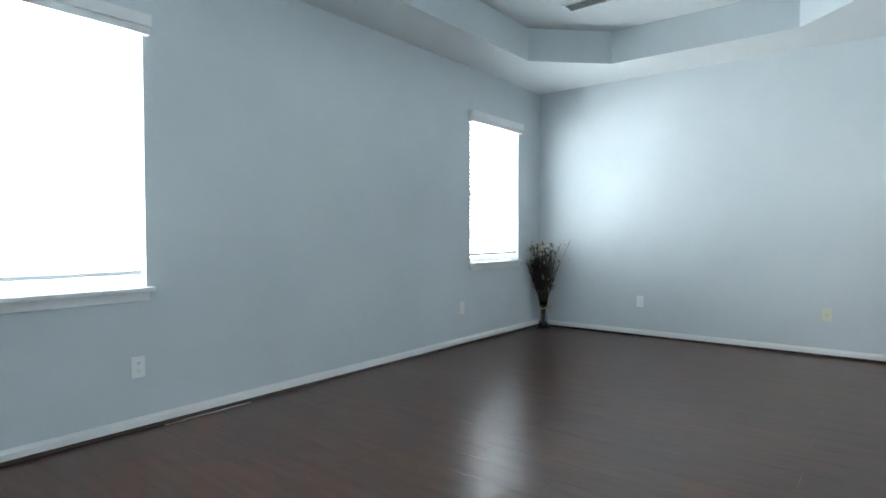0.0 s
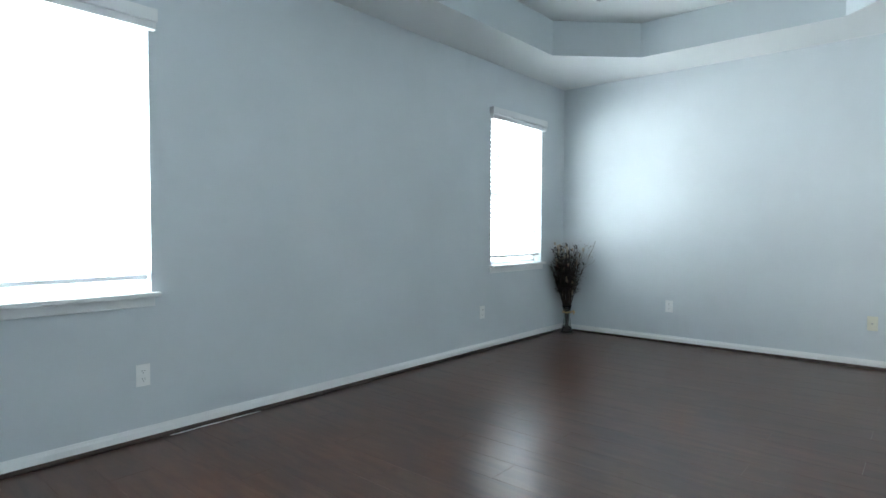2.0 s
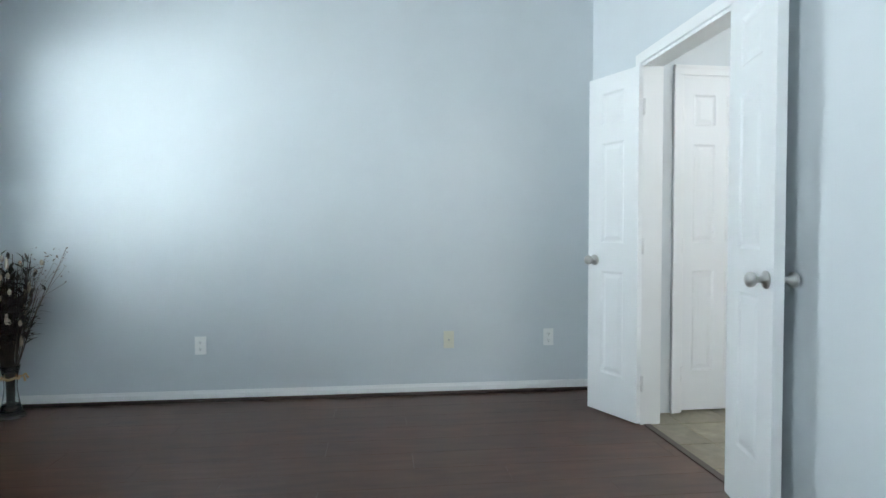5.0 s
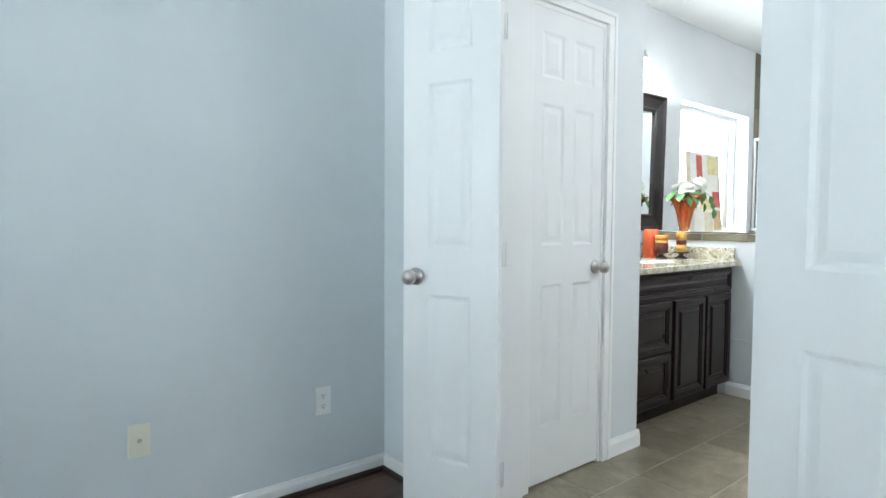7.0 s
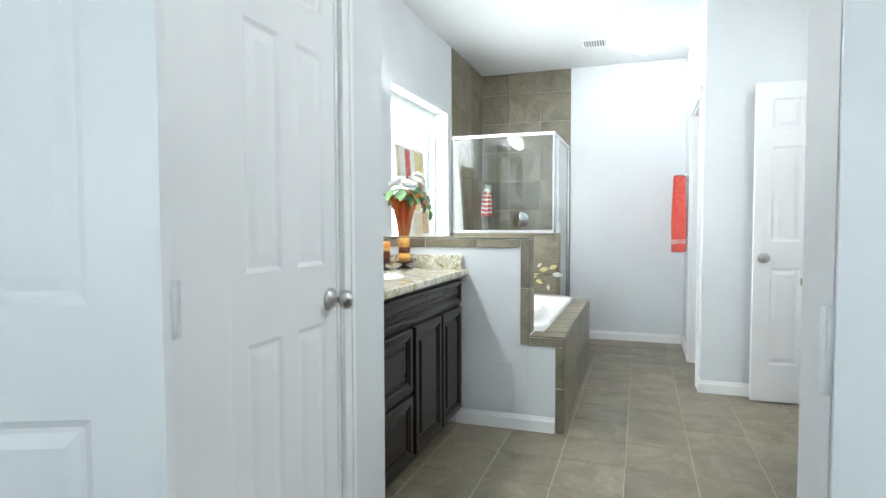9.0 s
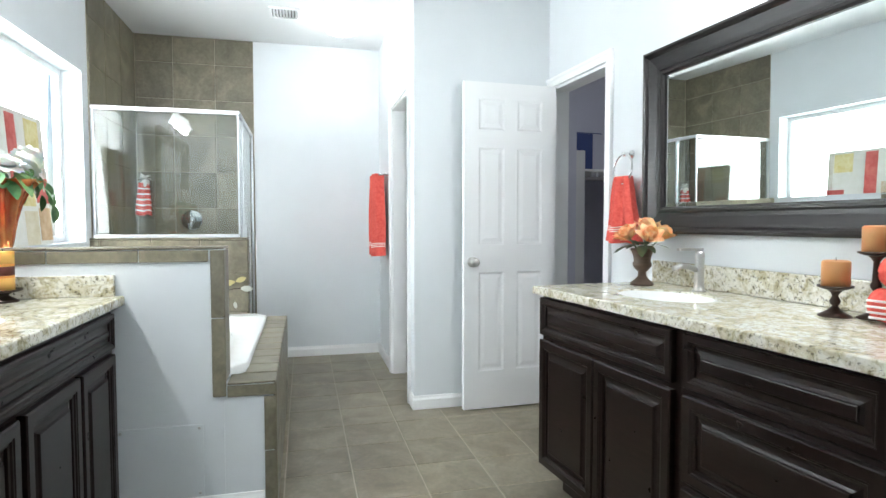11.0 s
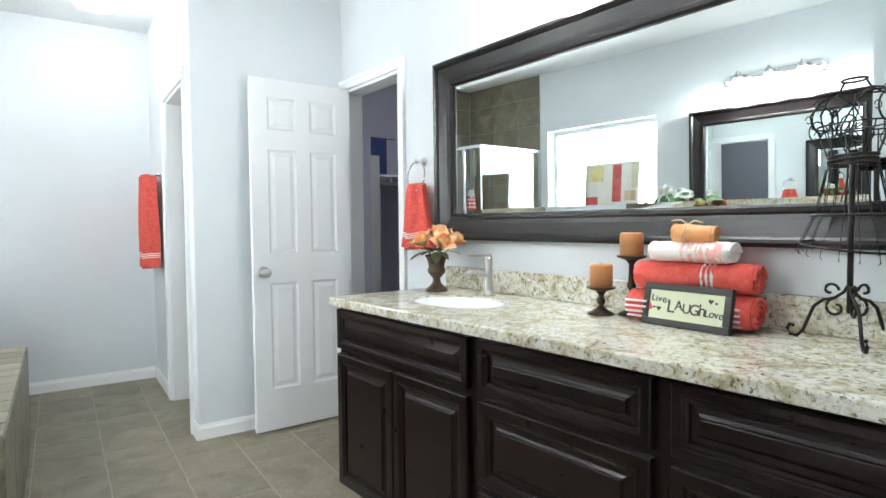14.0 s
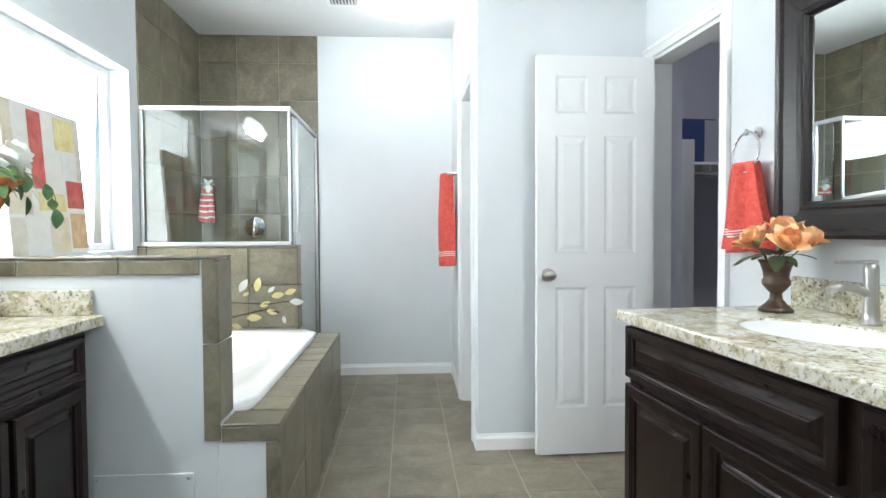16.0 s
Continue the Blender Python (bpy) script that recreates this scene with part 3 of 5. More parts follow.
def worktop(name, m, x0, x1, y0, y1, cx, cy, rx, ry, label):
    """A granite top with an oval cut for the basin and a backsplash."""
    n = 32
    bm = bmesh.new()
    rings = []
    for z in (0.866, 0.90):
        outer, inner = [], []
        for i in range(n):
            a = 2 * math.pi * (i + 0.5) / n
            dx, dy = math.cos(a), math.sin(a)
            inner.append(bm.verts.new((cx + rx * dx, cy + ry * dy, z)))
        corners = [bm.verts.new(p) for p in ((x0, y0, z), (x1, y0, z), (x1, y1, z), (x0, y1, z))]
        rings.append((corners, inner))
    for lvl, (corners, inner) in enumerate(rings):
        q = n // 4
        # quadrant 0 is (+x, +y): corner 2; 1: corner 3; 2: corner 0; 3: corner 1
        for k, c in enumerate((2, 3, 0, 1)):
            seg = [inner[(k * q + i) % n] for i in range(q)]
            nxt = inner[((k + 1) * q) % n]
            for a, b in zip(seg, seg[1:]):
                bm.faces.new((a, b, corners[c]))
            bm.faces.new((seg[-1], nxt, corners[(c + 1) % 4], corners[c]))
    (c0, i0), (c1, i1) = rings
    outer_faces = []
    for i in range(4):
        outer_faces.append(bm.faces.new((c0[i], c0[(i + 1) % 4], c1[(i + 1) % 4], c1[i])))
    for i in range(n):
        bm.faces.new((i0[i], i0[(i + 1) % n], i1[(i + 1) % n], i1[i])).smooth = True
    top_edges = [e for e in bm.edges if all(v in c1 for v in e.verts)]
    bmesh.ops.bevel(bm, geom=top_edges, offset=0.008, segments=3, affect="EDGES", profile=0.6)
    t = thing(name, label, "countertop", m)
    part("slab", bm, GRANITE, t)
    return t


def splash(parent, x0, x1, y0, y1, h=0.10, m=None):
    bm = bmesh.new()
    box(bm, x0, x1, y0, y1, 0.9005, 0.90 + h, 0.004)
    part("backsplash", bm, GRANITE, parent, "", m)


def basin(m, cx, cy, rx, ry, label):
    bm = bmesh.new()
    lathe(bm, [(0.985, 0.028), (0.978, -0.008), (0.975, -0.012), (0.965, -0.035), (0.88, -0.075), (0.68, -0.105), (0.35, -0.120), (0.10, -0.124), (0.08, -0.130)][::-1], 36, (cx, cy, 0.8655), rx, ry)
    for f in list(bm.faces):
        if len(f.verts) > 4:
            bm.faces.remove(f)
    s = thing("sink_basin", label, "sink", m)
    part("bowl", bm, PORCELAIN, s)
    bm = bmesh.new()
    lathe(bm, [(0.0, 0), (0.024, 0), (0.024, 0.006), (0.014, 0.004), (0.0, 0.004)], 16, (cx, cy, 0.734))
    part("drain", bm, CHROME, s, "chrome drain")
    return s


def faucet(m):
    """A one-handle faucet; the spout points to -y."""
    f = thing("faucet", "brushed nickel single-handle bathroom faucet on the granite", "faucet", m, "vanity faucets")
    bm = bmesh.new()
    lathe(bm, [(0.0, 0), (0.027, 0), (0.027, 0.006), (0.021, 0.010), (0.019, 0.03), (0.018, 0.12), (0.019, 0.15), (0.016, 0.163), (0.0, 0.165)], 20)
    part("body", bm, NICKEL, f)
    bm = bmesh.new()
    pts = [(0, -0.012, 0.085), (0, -0.05, 0.100), (0, -0.09, 0.104), (0, -0.128, 0.096)]
    tube(bm, pts, [0.011, 0.0115, 0.011, 0.010], 10)
    part("spout", bm, NICKEL, f)
    bm = bmesh.new()
    box(bm, -0.010, 0.010, -0.105, 0.012, 0.166, 0.176, 0.004)
    part("handle", bm, NICKEL, f)
    return f


# vanity on the south wall; local x runs to -x of the room, local y to the wall
VB = SK @ pose(3.96, 4.825, 0, 0, 0, 180)
VF = VB @ pose(0, 0, 0, 0, 0, 2.0)              # the fronts run a little askew to the wall
LEN_B = 2.095
units_b = [
    (0.035, 0.875, [("drawer_front", 0.043, 0.850, 0.690, 0.853), ("door", 0.043, 0.443, 0.115, 0.668), ("door", 0.450, 0.850, 0.115, 0.668)]),
    (0.876, 1.495, [("drawer_front", 0.900, 1.468, 0.690, 0.853), ("drawer_front", 0.900, 1.468, 0.408, 0.668), ("drawer_front", 0.900, 1.468, 0.115, 0.388)]),
    (1.496, 2.09, [("drawer_front", 1.516, 2.08, 0.690, 0.853), ("drawer_front", 1.516, 2.08, 0.408, 0.668), ("drawer_front", 1.516, 2.08, 0.115, 0.388)]),
]
for i, (a, b_, fronts) in enumerate(units_b):
    cabinet_unit(("dark espresso vanity sink cabinet with raised panel doors", "dark espresso vanity cabinet with three drawers", "dark espresso vanity cabinet with wide drawers")[i], VF @ pose(0, 0.035, 0), a, b_, 0.60, fronts, "long vanity cabinets", (0.06 if i == 0 else 0.0, 0.0))
top_b = worktop("countertop", VF, 0, LEN_B, 0, 0.65, 0.47, 0.315, 0.215, 0.155, "speckled cream and brown granite vanity top")
splash(top_b, 0, LEN_B, 0.628, 0.65, m=VF.inverted() @ VB)
basin(VF, 0.47, 0.315, 0.215, 0.155, "white oval undermount sink in the long vanity")
faucet(VB @ pose(0.40, 0.545, 0.9005))

# vanity on the north wall
VA = pose(2.775, 6.352, 0)
cabinet_unit("dark espresso vanity cabinet with drawers and doors", VA @ pose(0, 0.035, 0), 0.0, 1.225, 0.615, [
    ("drawer_front", 0.02, 1.185, 0.715, 0.845), ("drawer_front", 0.02, 0.462, 0.415, 0.695), ("drawer_front", 0.02, 0.462, 0.115, 0.395),
    ("door", 0.495, 0.848, 0.115, 0.695), ("door", 0.868, 1.185, 0.115, 0.695)], "short vanity cabinets")
top_a = worktop("countertop", VA, 0.003, 1.268, 0, 0.656, 0.66, 0.30, 0.215, 0.155, "speckled cream and brown granite short vanity top")
splash(top_a, 0.003, 1.245, 0.634, 0.656)
bm = bmesh.new()
box(bm, 1.2455, 1.268, 0.03, 0.633, 0.9005, 0.98, 0.004)
part("side_splash", bm, GRANITE, top_a)
basin(VA, 0.66, 0.30, 0.215, 0.155, "white oval undermount sink in the short vanity")
faucet(VA @ pose(0.66, 0.53, 0.9005))


# ---- framed mirrors ----
def framed_mirror(m, w, h, label, fw=0.12):
    """A mirror standing in the plane y = 0, facing -y, from x = 0 to w."""
    t = thing("wall_mirror", label, "mirror", m, "vanity mirrors")
    prof = [(0.0, 0.0), (0.0, -0.040), (0.012, -0.046), (0.022, -0.040), (0.030, -0.030), (0.075, -0.020), (0.092, -0.018), (0.100, -0.024), (0.112, -0.024), (fw, -0.012), (fw, 0.0)]
    corners = [(0, 0, 1, 1), (w, 0, -1, 1), (w, h, -1, -1), (0, h, 1, -1)]
    for i in range(4):
        bm = bmesh.new()
        ends = []
        for cx, cz, sx, sz in (corners[i], corners[(i + 1) % 4]):
            ends.append([bm.verts.new((cx + sx * u, y, cz + sz * u)) for u, y in prof])
        n = len(prof)
        for k in range(n):
            bm.faces.new((ends[0][k], ends[0][(k + 1) % n], ends[1][(k + 1) % n], ends[1][k]))
        bm.faces.new(ends[0][::-1])
        bm.faces.new(ends[1])
        part("frame_rail", bm, FRAME_WOOD, t)
    bm = bmesh.new()
    g = fw - 0.004
    bev = 0.022
    a = [bm.verts.new(p) for p in ((g, -0.005, g), (w - g, -0.005, g), (w - g, -0.005, h - g), (g, -0.005, h - g))]
    b = [bm.verts.new(p) for p in ((g + bev, -0.0065, g + bev), (w - g - bev, -0.0065, g + bev), (w - g - bev, -0.0065, h - g - bev), (g + bev, -0.0065, h - g - bev))]
    for i in range(4):
        bm.faces.new((a[i], a[(i + 1) % 4], b[(i + 1) % 4], b[i]))
    bm.faces.new(b)
    part("mirror_glass", bm, MIRROR, t, "bevelled mirror glass")
    return t


MB = SK @ pose(4.00, 4.176, 1.13, 0, 0, 180)
framed_mirror(MB @ pose(0, -0.016, 0, 0.4, 0, 0.5), 2.02, 0.84, "long mirror in a wide dark wooden frame")
framed_mirror(pose(2.84, BN - 0.006, 1.09, 1.0, 0, 0), 1.30, 0.98, "mirror in a wide dark wooden frame above the short vanity")


# ---- tub, half wall and shower ----
def tile_piece(sx, sy, sz, bev=0.003):
    bm = bmesh.new()
    box(bm, -sx / 2, sx / 2, -sy / 2, sy / 2, -sz / 2, sz / 2)
    e = [ed for ed in bm.edges]
    bmesh.ops.bevel(bm, geom=e, offset=min(bev, sx / 3, sy / 3, sz / 3), segments=1, affect="EDGES")
    return bm


MESHES = {}


def tile(parent, x0, x1, y0, y1, z0, z1, mat, gap=0.004, axes="xyz", m=None):
    """One tile as an object of its own; tiles of one size share a mesh."""
    s = [x1 - x0, y1 - y0, z1 - z0]
    for i, ax in enumerate("xyz"):
        if ax in axes:
            s[i] -= gap
    key = (*(round(v, 3) for v in s), mat.name)
    if key not in MESHES:
        MESHES[key] = mesh_of("tile", tile_piece(*s), mat)
    ob = new("tile", MESHES[key])
    ob.parent = parent
    ob.matrix_basis = (m or Matrix()) @ pose((x0 + x1) / 2, (y0 + y1) / 2, (z0 + z1) / 2)
    return ob


PX, PY0, PTOP, DY, DTOP = 4.045, 5.99, 1.085, 5.80, 0.540
pony = thing("half_wall", "low painted half wall edged with brown tile", "half wall", None, "", "structure")
bm = bmesh.new()
box(bm, PX, PX + 0.12, PY0 + 0.012, BN, 0, PTOP - 0.012)
box(bm, PX, PX + 0.12, DY + 0.012, PY0 + 0.011, 0, DTOP - 0.012)
part("plaster_core", bm, WALL_BATH, pony)
E3 = 0.010
# cap and edge tiles of the half wall
ys = [PY0, 6.30, 6.61, BN]
for a, b_ in zip(ys, ys[1:]):
    tile(pony, PX - E3, PX + 0.135, a, b_, PTOP - 0.012, PTOP, TILE_WALL)
    tile(pony, PX - E3, PX - 0.0005, a if a > PY0 else a + 0.058, b_, PTOP - 0.062, PTOP - 0.0125, TILE_WALL)
for a, b_ in ((DTOP, 0.80), (0.80, PTOP - 0.0125)):
    tile(pony, PX - E3, PX - 0.0005, PY0, PY0 + 0.055, a if a > DTOP else a - 0.058, b_, TILE_WALL)
    tile(pony, PX, PX + 0.135, PY0, PY0 + 0.0115, a, b_, TILE_WALL)
tile(pony, PX - E3, PX - 0.0005, DY, PY0, DTOP - 0.062, DTOP - 0.0125, TILE_WALL)
tile(pony, PX - E3, PX + 0.135, DY, PY0, DTOP - 0.012, DTOP, TILE_WALL)
for a, b_ in ((0.0, 0.25), (0.25, DTOP - 0.063)):
    tile(pony, PX - E3, PX - 0.0005, DY, DY + 0.05, a, b_, TILE_WALL)
board("baseboard", face_west(PX), -6.42, -DY - 0.052, BB + "half wall")
panel = thing("access_panel", "painted access panel screwed flat to the half wall", "access panel", face_west(PX))
bm = bmesh.new()
box(bm, -6.395, -6.08, -0.006, -0.0005, 0.088, 0.38, 0.002)
part("plate", bm, WALL_BATH, panel)
for u, v_ in ((-6.38, 0.103), (-6.095, 0.103), (-6.38, 0.365), (-6.095, 0.365)):
    bm = bmesh.new()
    lathe(bm, [(0.0, 0), (0.006, 0), (0.004, 0.002), (0.0, 0.002)], 10)
    part("screw", bm, NICKEL, panel, "", pose(u, -0.006, v_, 90, 0, 0))

# tub deck with an apron of tiles
TD = pose(PX, DY, 0)
deck = thing("tub_surround", "brown tiled tub deck and apron", "tub surround", TD, "", "structure")
X1 = 1.645
bm = bmesh.new()
box(bm, 0.125, X1, 0.012, 0.134, 0, DTOP - 0.012)
part("apron_core", bm, GROUT, deck)
k = 0.0
while k < X1 - 0.01:
    e = min(k + 0.425, X1)
    for a, b_ in ((0.0, 0.25), (0.25, DTOP - 0.0125)):
        tile(deck, k, e, 0.0, 0.0115, a, b_, TILE_WALL, axes="xz")
    k = e
k = 0.135
while k < X1 - 0.01:
    e = min(k + 0.15, X1)
    tile(deck, k, e, 0.0, 0.135, DTOP - 0.012, DTOP, TILE_WALL, axes="xy")
    k = e


def bathtub():
    t = thing("bathtub", "white oval-basin drop-in bathtub in a tiled deck", "bathtub")
    x0, x1, y0, y1 = PX + 0.138, 5.686, DY + 0.128, BN - 0.01
    cx, cy = (x0 + x1) / 2, (y0 + y1) / 2 + 0.03
    bm = bmesh.new()
    n = 48
    ring = []
    for i in range(n):
        a = 2 * math.pi * (i + 0.5) / n
        c, s = math.cos(a), math.sin(a)
        k = 1 / max(abs(c), abs(s))
        ring.append((c, s, k))
    loops = []
    hx, hy = (x1 - x0) / 2, (y1 - y0) / 2
    ox, oy = (x0 + x1) / 2, (y0 + y1) / 2
    for kind, z in (("sq", 0.524), ("sq", 0.558), ("sq2", 0.564), ("el1", 0.564), ("el2", 0.542), ("el3", 0.40), ("el4", 0.22), ("el5", 0.17)):
        loop = []
        for c, s, k in ring:
            if kind == "sq":
                x, y = ox + hx * c * k, oy + hy * s * k
            elif kind == "sq2":
                x, y = ox + (hx - 0.012) * c * k, oy + (hy - 0.012) * s * k
            else:
                f = {"el1": 0.90, "el2": 0.87, "el3": 0.82, "el4": 0.70, "el5": 0.45}[kind]
                x, y = cx + hx * f * c, cy + hy * f * 0.88 * s
            loop.append(bm.verts.new((x, y, z)))
        loops.append(loop)
    for a, b in zip(loops, loops[1:]):
        for i in range(n):
            bm.faces.new((a[i], a[(i + 1) % n], b[(i + 1) % n], b[i])).smooth = True
    bm.faces.new(loops[-1])
    part("shell", bm, PORCELAIN, t)
    bm = bmesh.new()
    lathe(bm, [(0.0, 0), (0.035, 0), (0.035, 0.008), (0.0, 0.010)], 16)
    part("overflow_plate", bm, CHROME, t, "chrome overflow plate", pose(5.37, 6.6, 0.43, 0, -80, 0))
    return t


bathtub()

# shower: knee wall, curb, glass on top, tiles on two walls
SX, SY0, KT = 5.694, 6.052, 1.080
knee = thing("shower_knee_wall", "brown tiled knee wall between tub and shower", "half wall", None, "", "structure")
bm = bmesh.new()
box(bm, SX + 0.012, SX + 0.11, SY0 + 0.012, BN - 0.001, 0, KT - 0.012)
part("core", bm, GROUT, knee)
for j, (a, b_) in enumerate(((0.573, 0.835), (0.835, KT - 0.0125))):
    k = SY0
    while k < BN - 0.02:
        e = min(k + 0.30, BN - 0.001)
        tile(knee, SX, SX + 0.0115, k, e, a, b_, TILE_WALL, axes="yz")
        k = e
k = SY0
while k < BN - 0.02:
    e = min(k + 0.30, BN - 0.001)
    tile(knee, SX - 0.004, SX + 0.12, k, e, KT - 0.012, KT, TILE_WALL, axes="y")
    k = e
for a, b_ in ((0.0, 0.28), (0.28, 0.56), (0.56, 0.835), (0.835, KT - 0.0125)):
    tile(knee, SX, SX + 0.115, SY0, SY0 + 0.0115, a, b_, TILE_WALL, axes="xz")
bm = bmesh.new()
box(bm, SX + 0.121, BE - 0.001, SY0 + 0.005, SY0 + 0.11, 0, 0.12, 0.006)
structure("shower_curb", bm, TILE_WALL, "brown tiled shower curb", "curb")
bm = bmesh.new()
box(bm, SX + 0.111, BE - 0.001, SY0 + 0.111, BN - 0.001, 0, 0.05)
structure("shower_pan", bm, PORCELAIN, "white shower floor pan", "shower pan")
TE = thing("tile_cladding_east", "brown stone-look wall tiles in the shower", "wall tiles", None, "", "structure")
TN = thing("tile_cladding_north", "brown stone-look wall tiles in the shower", "wall tiles", None, "", "structure")
zs = [0.05, 0.40, 0.70, 1.0, 1.30, 1.60, 1.90, 2.20, 2.495, H - 0.001]
for a, b_ in zip(zs, zs[1:]):
    for ya, yb in ((6.085, 6.39), (6.39, 6.715), (6.715, BN - 0.012)):
        tile(TE, BE - 0.011, BE - 0.001, ya, yb, a, b_, TILE_WALL, axes="yz")
    for xa, xb in ((5.74, 6.06), (6.06, 6.40), (6.40, BE - 0.012)):
        tile(TN, xa, xb, BN - 0.011, BN - 0.001, max(a, 0.05) if xa > 5.8 else max(a, KT), b_, TILE_WALL, axes="xz") if (xa > 5.8 or b_ > KT + 0.05) else None
bm = bmesh.new()
box(bm, BE - 0.0045, BE - 0.0005, 6.085, BN - 0.001, 0.05, H - 0.002)
part("grout_bed", bm, GROUT, TE)
bm = bmesh.new()
box(bm, 5.74, BE - 0.005, BN - 0.0045, BN - 0.0005, KT, H - 0.002)
part("grout_bed", bm, GROUT, TN)

SHOWER_GLASS = glass_mat("shower_glass", (0.88, 0.94, 0.93))
bsdf(SHOWER_GLASS).inputs["IOR"].default_value = 1.5
ALU = material("satin_aluminium", (0.56, 0.58, 0.60), 0.30, 1.0)
enc = thing("shower_enclosure", "chrome framed clear glass shower enclosure", "shower enclosure")
GX, GY = SX + 0.05, SY0 + 0.055
for nm, q in (("top_rail", (GX - 0.013, GX + 0.013, GY - 0.012, BN - 0.012, 1.9055, 1.932)), ("bottom_rail", (GX - 0.015, GX + 0.015, GY, BN - 0.012, KT, KT + 0.022)),
              ("post", (GX - 0.007, GX + 0.007, GY - 0.007, GY + 0.007, KT + 0.0225, 1.9045)), ("wall_channel", (GX - 0.010, GX + 0.010, BN - 0.030, BN - 0.012, KT + 0.0225, 1.9045)),
              ("top_rail", (GX + 0.0135, BE - 0.012, GY - 0.012, GY + 0.012, 1.9055, 1.932)), ("post", (SX + 0.265, SX + 0.285, GY - 0.012, GY + 0.012, 0.15, 1.904)),
              ("wall_channel", (BE - 0.036, BE - 0.012, GY - 0.012, GY + 0.012, 0.15, 1.904)), ("bottom_rail", (SX + 0.122, BE - 0.012, GY - 0.014, GY + 0.014, 0.1205, 0.1495))):
    bm = bmesh.new()
    box(bm, *q, 0.003)
    part(nm, bm, ALU, enc)
for q in ((GX - 0.003, GX + 0.003, GY + 0.010, BN - 0.030, KT + 0.0225, 1.905), (SX + 0.125, SX + 0.26, GY - 0.003, GY + 0.003, 0.15, 1.904), (SX + 0.29, BE - 0.036, GY - 0.003, GY + 0.003, 0.15, 1.904)):
    bm = bmesh.new()
    box(bm, *q)
    part("glass_pane", bm, SHOWER_GLASS, enc).visible_shadow = False
bm = bmesh.new()
box(bm, SX + 0.215, SX + 0.255, GY - 0.03, GY - 0.003, 1.07, 1.16, 0.004)
part("door_handle", bm, ALU, enc)


# ---- lamps of the place ----
SHADE = material("lit_frosted_glass", (0.95, 0.95, 0.93), 0.4)
bsdf(SHADE).inputs["Emission Color"].default_value = (0.96, 0.98, 1.0, 1)
bsdf(SHADE).inputs["Emission Strength"].default_value = 9.0


def vanity_light(m, lamps, label):
    """A bar light on a wall that faces -y: local x along the wall, z = 0 at the bar."""
    t = thing("vanity_light", label, "wall lamp", m, "vanity lights")
    w = 0.22 * (lamps - 1) + 0.20
    bm = bmesh.new()
    box(bm, -w / 2, w / 2, -0.022, -0.0005, -0.022, 0.022, 0.008)
    part("back_bar", bm, CHROME, t)
    for s in (-1, 1):
        bm = bmesh.new()
        tube(bm, [(s * (w / 2 - 0.01 + 0.045 * math.sin(a)), -0.012, -0.03 + 0.03 * math.cos(a)) for a in [i * math.pi / 8 for i in range(9)]], 0.009, 8)
        part("scroll_end", bm, CHROME, t)
    for i in range(lamps):
        x = 0.22 * (i - (lamps - 1) / 2)
        bm = bmesh.new()
        tube(bm, [(x, -0.02, 0.0), (x, -0.06, 0.015), (x, -0.10, 0.015), (x, -0.12, -0.012)], 0.008, 8)
        lathe(bm, [(0.0, 0.03), (0.006, 0.028), (0.011, 0.018), (0.006, 0.008), (0.022, 0.0), (0.026, -0.03), (0.0, -0.032)][::-1], 14, (x, -0.12, 0.0))
        part("arm", bm, NICKEL, t)
        bm = bmesh.new()
        lathe(bm, [(0.070, -0.135), (0.058, -0.115), (0.045, -0.080), (0.034, -0.050), (0.026, -0.0325)], 20, (x, -0.12, 0.0))
        for f in [f for f in bm.faces if len(f.verts) > 4]:
            bm.faces.remove(f)
        part("shade", bm, SHADE, t, "glowing frosted glass bell shade")
    return t


for k in range(3):
    bulb("vanity_bulb", 3.30 + 0.22 * k, BN - 0.12, 2.30 - 0.165, 23.0, 0.03)
for k in range(4):
    p = SK @ Vector((2.62 + 0.22 * k, BS + 0.12, 2.36 - 0.165))
    bulb("vanity_bulb", p.x, p.y, p.z, 9.5, 0.03)
bulb("ceiling_bulb", 6.11, 5.385, H - 0.17, 3.5, 0.06)
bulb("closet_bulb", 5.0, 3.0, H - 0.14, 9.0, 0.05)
vanity_light(pose(3.52, BN, 2.30), 3, "three-lamp vanity light with glowing bell shades")
vanity_light(SK @ pose(2.95, BS, 2.36, 0, 0, 180), 4, "long vanity light with glowing bell shades")
dome = thing("ceiling_light", "round glowing flush ceiling light", "ceiling lamp", pose(6.11, 5.385, H))
bm = bmesh.new()
lathe(bm, [(0.0, -0.001), (0.150, -0.001), (0.150, -0.022), (0.0, -0.022)][::-1], 32)
part("base_ring", bm, WHITE, dome)
bm = bmesh.new()
lathe(bm, [(0.0, -0.105), (0.06, -0.10), (0.11, -0.082), (0.145, -0.055), (0.158, -0.0225)], 32)
part("diffuser", bm, SHADE, dome, "glowing white glass bowl")


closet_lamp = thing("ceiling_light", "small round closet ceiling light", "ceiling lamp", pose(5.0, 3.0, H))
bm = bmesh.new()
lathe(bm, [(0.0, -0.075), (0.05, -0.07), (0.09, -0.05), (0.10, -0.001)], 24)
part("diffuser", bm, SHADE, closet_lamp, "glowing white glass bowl")


